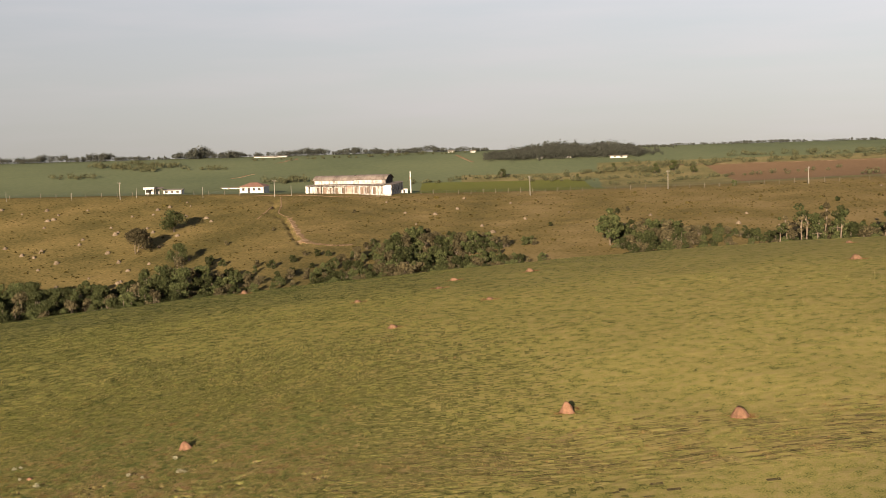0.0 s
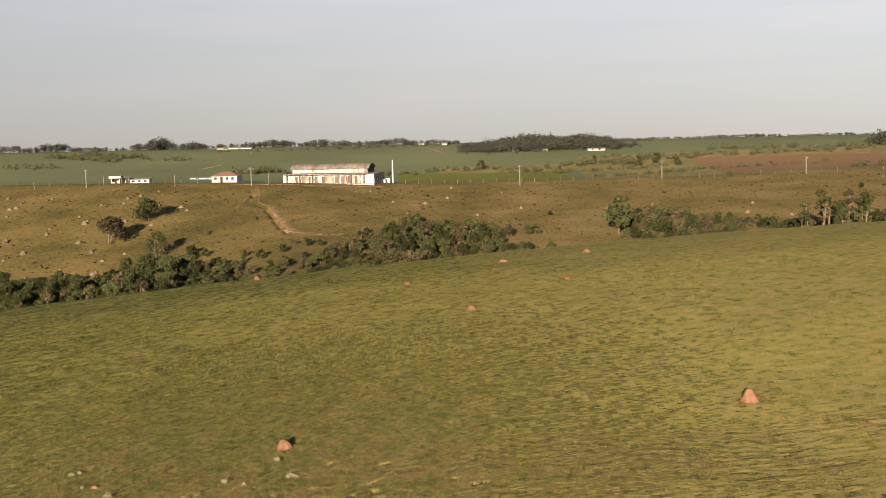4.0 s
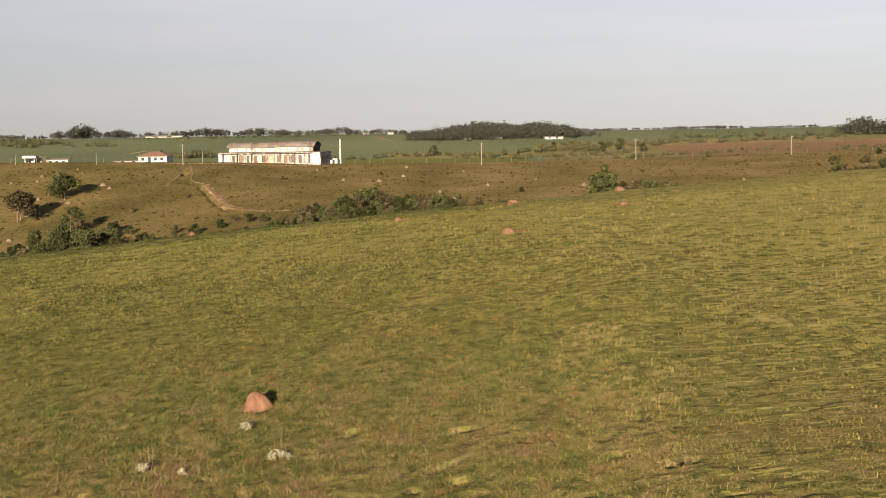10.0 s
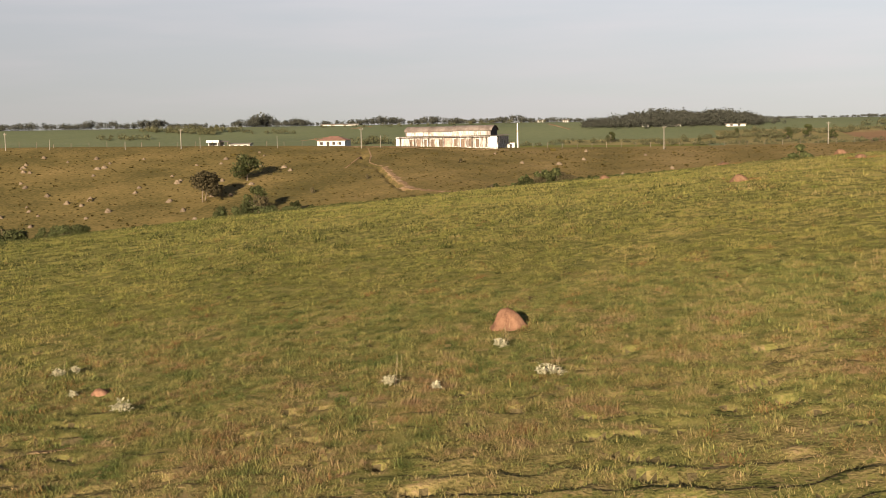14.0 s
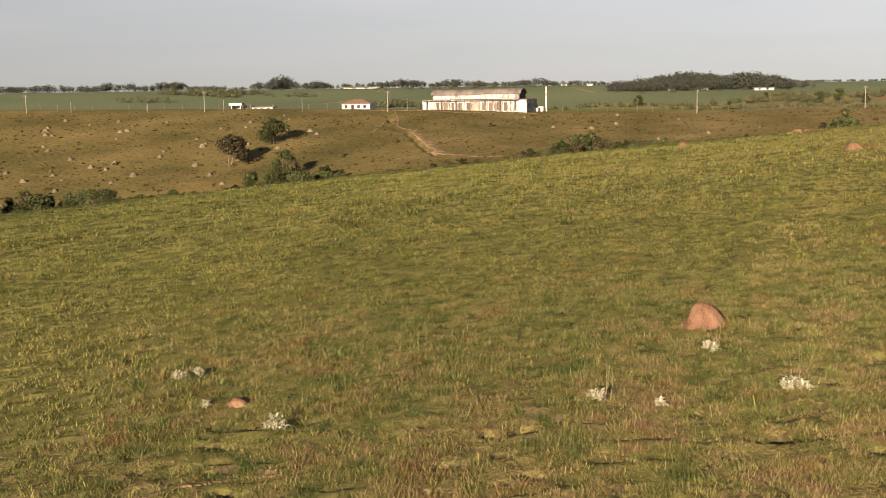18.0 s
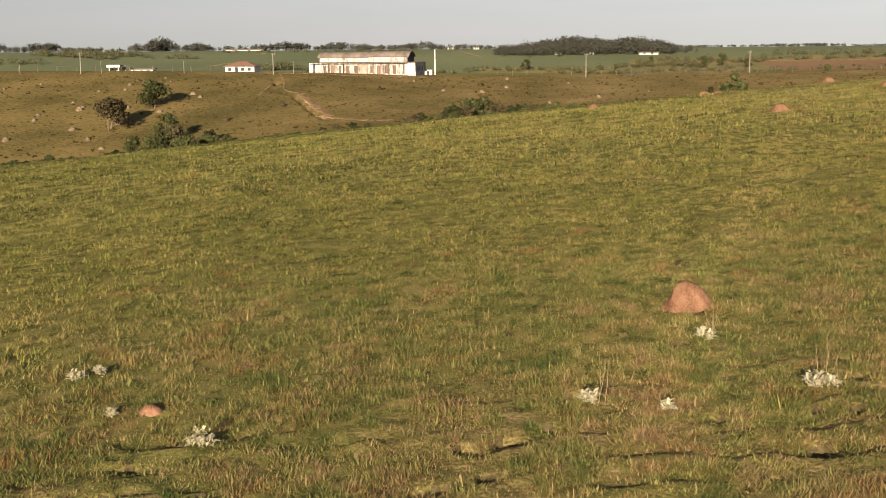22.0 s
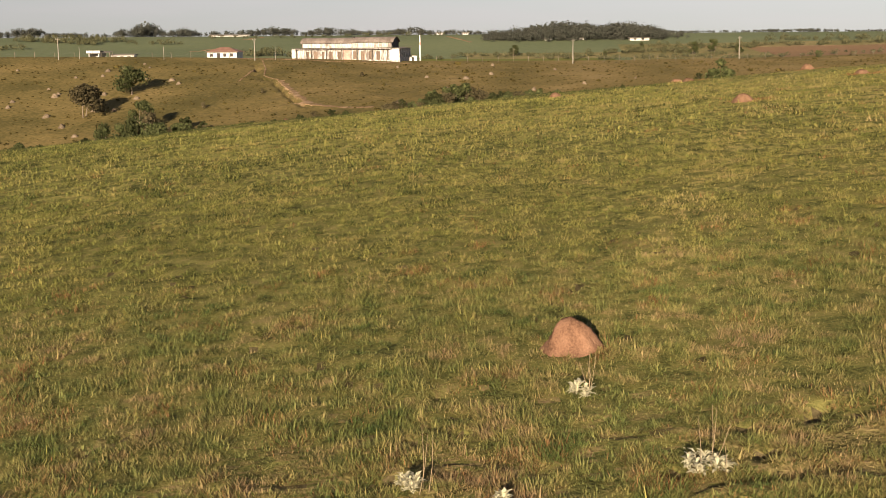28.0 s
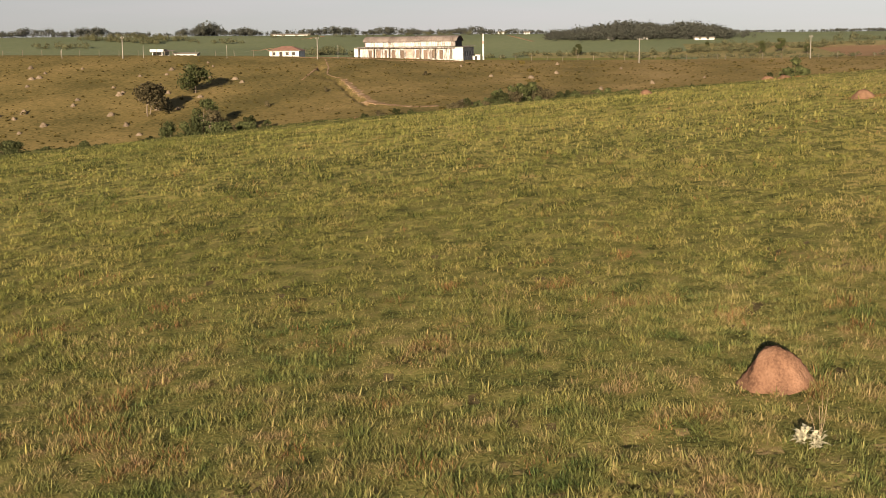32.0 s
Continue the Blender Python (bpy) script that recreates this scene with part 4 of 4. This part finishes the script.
def ribbon(name, label, xs, ys, width, mat, seed, lift=0.05, category="track"):
    """A strip of bare earth laid over the ground, with ragged edges."""
    r = np.random.default_rng(seed)
    s = np.linspace(0, 1, 90)
    t = np.linspace(0, 1, len(xs))
    cx, cy = np.interp(s, t, xs), np.interp(s, t, ys)
    dx, dy = np.gradient(cx), np.gradient(cy)
    n = np.hypot(dx, dy)
    nx, ny = -dy / n, dx / n
    lanes = np.linspace(-0.5, 0.5, 6)
    w = width * (0.7 + 0.5 * np.abs(np.sin(s * 17 + seed)) + r.normal(0, 0.12, len(s)))
    jog = r.normal(0, 0.12, (len(s), 6)) * width
    x = cx[:, None] + nx[:, None] * (lanes * w[:, None] + jog)
    y = cy[:, None] + ny[:, None] * (lanes * w[:, None] + jog)
    z = height(x, y) + lift
    z[:, (0, -1)] -= lift + 0.12
    me = bpy.data.meshes.new(name)
    i = np.arange(len(s) * 6).reshape(-1, 6)
    me.from_pydata(np.stack([x, y, z], -1).reshape(-1, 3).tolist(), [], np.stack([i[:-1, :-1], i[:-1, 1:], i[1:, 1:], i[1:, :-1]], -1).reshape(-1, 4).tolist())
    me.materials.append(mat)
    return tagged(new(name, me), label, category, kind="structure")


ribbon("cart_track", "eroded reddish cart track down the far slope", (-17.0, -20.8, -23.0, -25.6), (204, 216, 226, 236), 1.7, EARTH, 3)
ribbon("cart_track", "faint worn upper end of the cart track", (-26.0, -29.8, -30.4, -32.4), (237, 244, 254, 267), 0.4, EARTH, 13)
ribbon("cart_track", "bare scraped earth beside the gully", (-34.5, -33.5, -32.5), (238, 246, 256), 0.5, EARTH, 14)
ribbon("cart_track", "bare washed-out earth at the foot of the track", (-20, -15, -10, -6), (208, 202, 199.5, 198.5), 1.8, EARTH, 4)
ribbon("farm_road", "pale farm road winding over the crop field", (-54.8, -51.6, -51.9, -48.3, -49.2), (408, 413, 418, 422, 427), 1.4, EARTH, 5)
ribbon("farm_road", "pale farm road winding over the crop field", (-64.3, -60.7, -60.4, -58), (360, 364, 368, 372), 1.3, EARTH, 6)
ribbon("farm_road", "pale farm road over the far field", (24.4, 20.6, 17.8), (396, 411, 425), 1.5, EARTH, 7)
ribbon("farm_road", "pale farm road along the ploughed field", (82, 112, 145, 182, 226), (373, 369, 365, 363, 364), 2.2, EARTH, 8)
ribbon("ridge_road", "worn dirt strip along the ridge before the barn", (-40, -33, -26, -12, 2), (270.5, 270, 270, 267, 266.5), 1.5, EARTH, 9)


# ---- the near pasture ----
def build_mound(x, y, wide, tall, seed, label="", sunk=0.25, mat=MOUND):
    """A slumped heap of clay: a blunt top off the middle, a shoulder and a crumbled skirt."""
    r = np.random.default_rng(seed)
    bm = bmesh.new()
    rings, around = 18, 40
    ph = r.uniform(0, 6, 5)
    grid = []
    for i in range(rings):
        f = i / (rings - 1)
        reach = float(np.interp(f, (0, 0.2, 0.42, 0.74, 0.86, 0.94, 0.98, 1), (1.5, 1.16, 0.9, 0.62, 0.5, 0.36, 0.2, 0.04)))
        row = []
        for j in range(around):
            a = 2 * math.pi * j / around
            rough = 1 + 0.09 * math.sin(2 * a + ph[0]) + 0.06 * math.sin(3 * a + ph[1] + 3 * f) + 0.04 * math.sin(7 * a + ph[3] + 5 * f) + r.normal(0, 0.025)
            if f < 0.3:
                rough += 0.10 * math.sin(5 * a + ph[4]) * (1 - f / 0.3)
            rad = wide / 2 * reach * rough
            z = -sunk + (tall + sunk) * f + r.normal(0, 0.008)
            z -= 0.16 * tall * f * max(0.0, math.cos(a - 0.4)) ** 2
            row.append(bm.verts.new((rad * math.cos(a) - 0.07 * wide * f, rad * math.sin(a), z)))
        grid.append(row)
    for a, b in zip(grid, grid[1:]):
        for j in range(around):
            bm.faces.new((a[j], a[(j + 1) % around], b[(j + 1) % around], b[j]))
    bm.faces.new(grid[-1])
    ob = part("termite_mound", bm, mat, None, label or "reddish clay termite mound in the grass", True)
    ob.matrix_basis = pose(x, y, ground_z(x, y))
    return tagged(ob, category="termite mound", group="termite mounds")


MOUNDS = ((0.0, 0.2, 0.94, 0.56), (26.7, 0.5, 0.92, 0.8), (37.7, -4.0, 1.2, 0.66), (62.6, 49.8, 1.3, 0.9), (-12.5, 94, 1.2, 0.9), (7.4, 57, 1.0, 0.55), (22.5, 46.2, 1.1, 0.4), (18.5, 72, 1.2, 0.6), (28.2, 71.5, 1.1, 0.7), (69.2, 73, 1.0, 0.5), (12.7, 34.6, 1.0, 0.55), (-10.0, -2.75, 0.6, 0.13), (16.8, 61.5, 1.2, 0.35))
for n, (x, y, wide, tall) in enumerate(MOUNDS):
    build_mound(x, y, wide, tall * (0.6 if y > 10 else 0.95), 60 + n, "weathered brown termite mound, low in the grass" if y > 10 else "blunt-topped reddish clay termite mound in the grass" if wide > 0.9 and abs(y) < 5 else "", mat=OLD_MOUND if y > 10 else MOUND)


def scatter_clods(name, label, seed, n, x0, x1, y0, y1, least, most, mat):
    """Clumps of coarse grass strewn over the slope, as one mesh."""
    r = np.random.default_rng(seed)
    x, y = r.uniform(x0, x1, n), r.uniform(y0, y1, n)
    keep = np.abs(x - np.interp(y, TRACK_Y, TRACK_X)) > 2
    x, y = x[keep], y[keep]
    m = 7
    cx, cy = np.repeat(x, m), np.repeat(y, m)
    s = np.repeat(r.uniform(least, most, len(x)) * (1 + 0.8 * (r.uniform(0, 1, len(x)) > 0.95)), m)
    d = r.normal(0, 1, (len(cx), 3))
    d[:, 2] = np.abs(d[:, 2])
    d /= np.linalg.norm(d, axis=1, keepdims=True)
    p = np.stack([cx, cy, height(cx, cy)], 1) + d * s[:, None] * (1, 1, 0.7)
    return tagged(new(name, leaf_mesh(name, p, s * 0.8, d, mat, r)), label, "grass", kind="stuff")


scatter_clods("coarse_tufts", "coarse dry tufts over the brown pasture", 12, 6000, -125, 150, 176, 268, 0.07, 0.2, COARSE)


# small weathered mounds and dark shrublets dotted over the far slope
rng = np.random.default_rng(77)
small_mounds = [build_mound(x, y, w, h, 300 + n, "small greyish weathered termite mound on brown pasture", mat=GREY_MOUND) for n, (x, y, w, h) in enumerate(((-86, 214, 1.1, 0.6), (-70, 232, 0.9, 0.5), (-96, 222, 1.3, 0.55)))]
for n in range(95):
    low = n < 72
    x, y = (rng.uniform(-122, -44), rng.uniform(182, 262)) if low else (rng.uniform(-10, 140), rng.uniform(196, 262))
    made = copy_thing(small_mounds[n % 3], pose(x, y, ground_z(x, y), 0, 0, rng.uniform(0, 360)))
    made.scale = (rng.uniform(0.7, 1.25),) * 3
scatter_clods("dark_shrublets", "dark brown shrublets strewn over the far pasture", 19, 420, -122, 145, 184, 264, 0.16, 0.4, COARSE)


def build_pale_plant(x, y, tall, wide, seed, stalks=0):
    """A low bushy clump of leafy shoots with pale lance-shaped leaves, each folded along its rib."""
    r = np.random.default_rng(seed)
    root = tagged(empty("pale_plant", x, y), "clump of pale silvery lance-shaped leaves" + (" with tall dry stalks" if stalks else " in the grass"), "plant", "pale-leaved plants")
    verts, faces = [], []
    for s in range(int(9 + 16 * wide)):
        a, rr = r.uniform(0, 6.28), wide / 2 * math.sqrt(r.uniform(0, 1))
        sx, sy = rr * math.cos(a), rr * math.sin(a)
        st = tall * r.uniform(0.5, 1.0) * (1 - 0.35 * (rr / (wide / 2)) ** 2)
        for k in range(9):
            b, h = r.uniform(0, 6.28), st * r.uniform(0.35, 1.0)
            ln, up = r.uniform(0.09, 0.17), r.uniform(0.15, 1.2)
            d = Vector((math.cos(b) * math.cos(up), math.sin(b) * math.cos(up), math.sin(up)))
            side = d.cross(Vector((0, 0, 1))).normalized() * ln * 0.17
            p, lift = Vector((sx, sy, h)), Vector((0, 0, 0.05 * ln))
            i = len(verts)
            verts += [p, p + d * ln * 0.5 + side + lift, p + d * ln - Vector((0, 0, 0.25 * ln)), p + d * ln * 0.5 - side + lift, p + d * ln * 0.5]
            faces += [(i, i + 1, i + 4), (i + 1, i + 2, i + 4), (i, i + 4, i + 3), (i + 4, i + 2, i + 3)]
    me = bpy.data.meshes.new("foliage")
    me.from_pydata([tuple(v) for v in verts], [], faces)
    me.materials.append(PALE_LEAF)
    ob = new("foliage", me)
    ob.parent = root
    for s in range(stalks):
        a, rr = r.uniform(0, 6.28), wide * 0.4 * r.uniform(0, 1)
        p = Vector((rr * math.cos(a) + 0.12, rr * math.sin(a), -0.05))
        q = p + Vector((r.normal(0, 0.08), r.normal(0, 0.08), r.uniform(0.5, 0.95)))
        part("dry_stalk", tube(bmesh.new(), [p, p.lerp(q, 0.5) + Vector((0.02, 0, 0)), q], [0.0045, 0.004, 0.002], 4), DRY_STALK, root, "thin dry flower stalk")


for n, (x, y, tall, wide, stalks) in enumerate(((-11.92, -0.48, 0.3, 0.32, 1), (-11.5, -0.37, 0.26, 0.26, 0), (-8.89, -4.75, 0.46, 0.5, 0), (-2.76, -4.66, 0.28, 0.36, 3), (0.73, -5.0, 0.26, 0.6, 5), (-1.7, -5.3, 0.24, 0.2, 0), (-0.26, -2.0, 0.28, 0.4, 4), (-10.73, -2.7, 0.16, 0.12, 0), (1.05, -4.9, 0.2, 0.3, 0))):
    build_pale_plant(x, y, tall * 0.85, wide * 0.82, 80 + n, stalks)


for n, (x0, x1, y0, wide) in enumerate(((-11.4, -8.4, -7.4, 0.3),)):
    px = np.linspace(x0, x1, 24)
    ribbon("cattle_path", "narrow trodden strip of bare brown earth", px, y0 + 0.05 * (px - x0) + 0.3 * np.sin(px * 0.6 + n) + 0.15 * np.sin(px * 1.9), wide * 0.7, TRODDEN, 90 + n, 0.03)


def scatter_grass(name, label, seed, zones, clumps=(), mat=GRASS, thinned=False):
    """Grass blades over zones of (x0, x1, y0, y1, count, least and greatest size, least and greatest lean, breadth) as one mesh."""
    r = np.random.default_rng(seed)
    pts, size, lean, wide_by = [], [], [], []

    def keep(x, y, s, a, broad=1.0):
        ok = np.ones(len(x), bool)
        for mx, my, wide, _ in MOUNDS:
            ok &= np.hypot(x - mx, y - my) > wide * 0.44
        pts.append(np.stack([x, y], 1)[ok]), size.append(s[ok]), lean.append(a[ok]), wide_by.append(np.full(ok.sum(), broad))

    for x0, x1, y0, y1, count, s0, s1, a0, a1, broad in zones:
        keep(r.uniform(x0, x1, count) + r.normal(0, 0.08 * (x1 - x0), count), r.uniform(y0, y1, count) + r.normal(0, 0.08 * (y1 - y0), count), r.uniform(s0, s1, count), a0 + (a1 - a0) * np.sqrt(r.uniform(0, 1, count)), broad)
    for x0, x1, y0, y1, number, blades, reach, s, broad in clumps:
        cx, cy = r.uniform(x0, x1, number), r.uniform(y0, y1, number)
        if thinned:
            stays = r.uniform(0, 1, number) < rank(cx, cy)
            cx, cy = cx[stays], cy[stays]
        cx, cy = np.repeat(cx, blades), np.repeat(cy, blades)
        keep(cx + r.normal(0, reach, len(cx)), cy + r.normal(0, reach, len(cx)), r.uniform(s * 0.7, s * 1.3, len(cx)), r.uniform(0.5, 1.4, len(cx)), broad)
    p, s, lean, broad = (np.concatenate(some) for some in (pts, size, lean, wide_by))
    tuft = smooth(0.30, 0.66, 0.65 * patches(p[:, 0], p[:, 1], 0.24, 21) + 0.35 * patches(p[:, 0], p[:, 1], 0.7, 22))
    lump = 4.0 * tuft - 2.0
    ok = (r.uniform(0, 1, len(p)) < 0.30 + 0.70 * tuft) & (holes(p[:, 0], p[:, 1]) < 0.45)
    across, cut = trodden_steps(p[:, 0], p[:, 1])
    ok &= (cut < 0.25) | (across < 0.55) | (across > 0.70)
    p, s, lump, lean, broad, across_here, cut_here = p[ok], s[ok], lump[ok], lean[ok], broad[ok], across[ok], cut[ok]
    n = len(p)
    z = height(p[:, 0], p[:, 1])
    a = r.uniform(0, 2 * math.pi, n)
    ln = r.uniform(0.075, 0.17, n) * s * (1 + 0.18 * lump)
    wd = r.uniform(0.006, 0.012, n) * s * broad
    d = np.stack([np.cos(a), np.sin(a)], 1)
    side = np.stack([-d[:, 1], d[:, 0], np.zeros(n)], 1) * wd[:, None]
    base = np.stack([p[:, 0], p[:, 1], z - 0.02], 1)
    out = np.concatenate([d, np.zeros((n, 1))], 1)
    ln *= np.where(cut_here > 0.2, 0.6 + 0.4 * np.clip(np.abs(across_here - 0.56) / 0.3, 0, 1), 1)
    up = lambda h: np.stack([0 * a, 0 * a, h], 1)
    tip = base + out * (ln * np.sin(lean))[:, None] + up(ln * np.cos(lean))
    v, corners, loops = np.stack([base - side * 1.2, base + side * 1.2, tip], 1), (0, 1, 2), (0,)
    k, c, f = v.shape[1], len(corners), len(loops)
    me = bpy.data.meshes.new(name)
    me.vertices.add(k * n)
    me.vertices.foreach_set("co", v.ravel())
    me.loops.add(c * n)
    me.loops.foreach_set("vertex_index", (np.arange(n)[:, None] * k + corners).ravel())
    me.polygons.add(f * n)
    me.polygons.foreach_set("loop_start", (np.arange(n)[:, None] * c + loops).ravel())
    me.update(calc_edges=True)
    me.materials.append(mat)
    return tagged(new(name, me), label, "grass", kind="stuff")


scatter_grass("grass", "short tufted pasture grass, green with dry brown patches", 9, ((-12, 10, -9, 6, 850000, 0.6, 0.95, 0.45, 1.4, 1.1), (-11, 10, -11.5, -3.5, 300000, 0.6, 0.9, 0.5, 1.45, 1.2), (-15, 15, -16, -9, 110000, 0.65, 0.95, 0.5, 1.45, 1.2)), ((-14, 13, -15, 6, 1700, 60, 0.14, 0.95, 1.1),))
scatter_grass("dry_tussocks", "low tussocks of dead reddish-brown grass", 11, (), ((-13, 11, -12, 9, 150, 240, 0.2, 0.85, 0.9), (-12, 9, -9, -3, 90, 240, 0.26, 0.75, 0.9), (-26, 30, 9, 40, 260, 36, 0.2, 0.9, 1.4), (10, 50, -13, -3, 500, 40, 0.25, 0.8, 1.6), *[(mx - 0.6, mx + 0.6, my - 0.75, my + 0.3, 14, 60, 0.12, 0.8, 0.9) for mx, my, wide, tall in MOUNDS if my < 10], *[(mx - 1.0, mx + 1.0, my - 1.0, my + 0.6, 30, 40, 0.15, 0.9, 1.4) for mx, my, wide, tall in MOUNDS if mx > 20 or my > 30]), DEAD_GRASS)
scatter_grass("grass", "olive green pasture grass over the near hill", 10, (
    (-14, 14, 4, 22, 380000, 0.65, 1.0, 0.5, 1.45, 1.25), (-26, -12, -14, 22, 130000, 0.8, 1.15, 0.4, 1.3, 1.4), (10, 52, -16, 10, 260000, 0.65, 1.0, 0.5, 1.35, 1.5),
    (14, 60, 10, 50, 110000, 0.9, 1.2, 0.4, 1.25, 2.0), (-34, 14, 22, 60, 110000, 1.0, 1.4, 0.4, 1.25, 2.0), (-62, 88, 50, 114, 90000, 0.9, 1.2, 0.8, 1.45, 2.6), (50, 90, 0, 55, 50000, 0.9, 1.3, 0.8, 1.45, 2.4), (-62, -26, -10, 55, 50000, 0.9, 1.3, 0.8, 1.45, 2.4),
), ((-30, 50, -14, 60, 1000, 34, 0.15, 1.2, 1.0),), HILL_GRASS)
scatter_grass("tussocks", "rank green tussocks over the near hill", 14, (), ((-66, 92, 24, 114, 46000, 9, 0.14, 0.75, 2.2), (-66, 60, -16, 28, 20000, 14, 0.13, 0.8, 1.4), (-16, 14, -8, 26, 4000, 22, 0.1, 0.85, 0.9)), TUFT, True)
# spots of shade among the tussocks, made with dark blade colour
scatter_grass("shade_tussocks", "dark green tussocks dotted over the low side of the hill, colour darkened as shade", 17, (), ((-66, 14, 14, 112, 9000, 34, 0.24, 1.2, 1.6), (14, 50, 14, 112, 2500, 30, 0.2, 1.0, 1.5), (-66, -16, -14, 14, 2600, 36, 0.22, 1.1, 1.4), (-16, 13, -15, 16, 1900, 70, 0.15, 0.75, 1.0)), SHADE_GRASS, True)
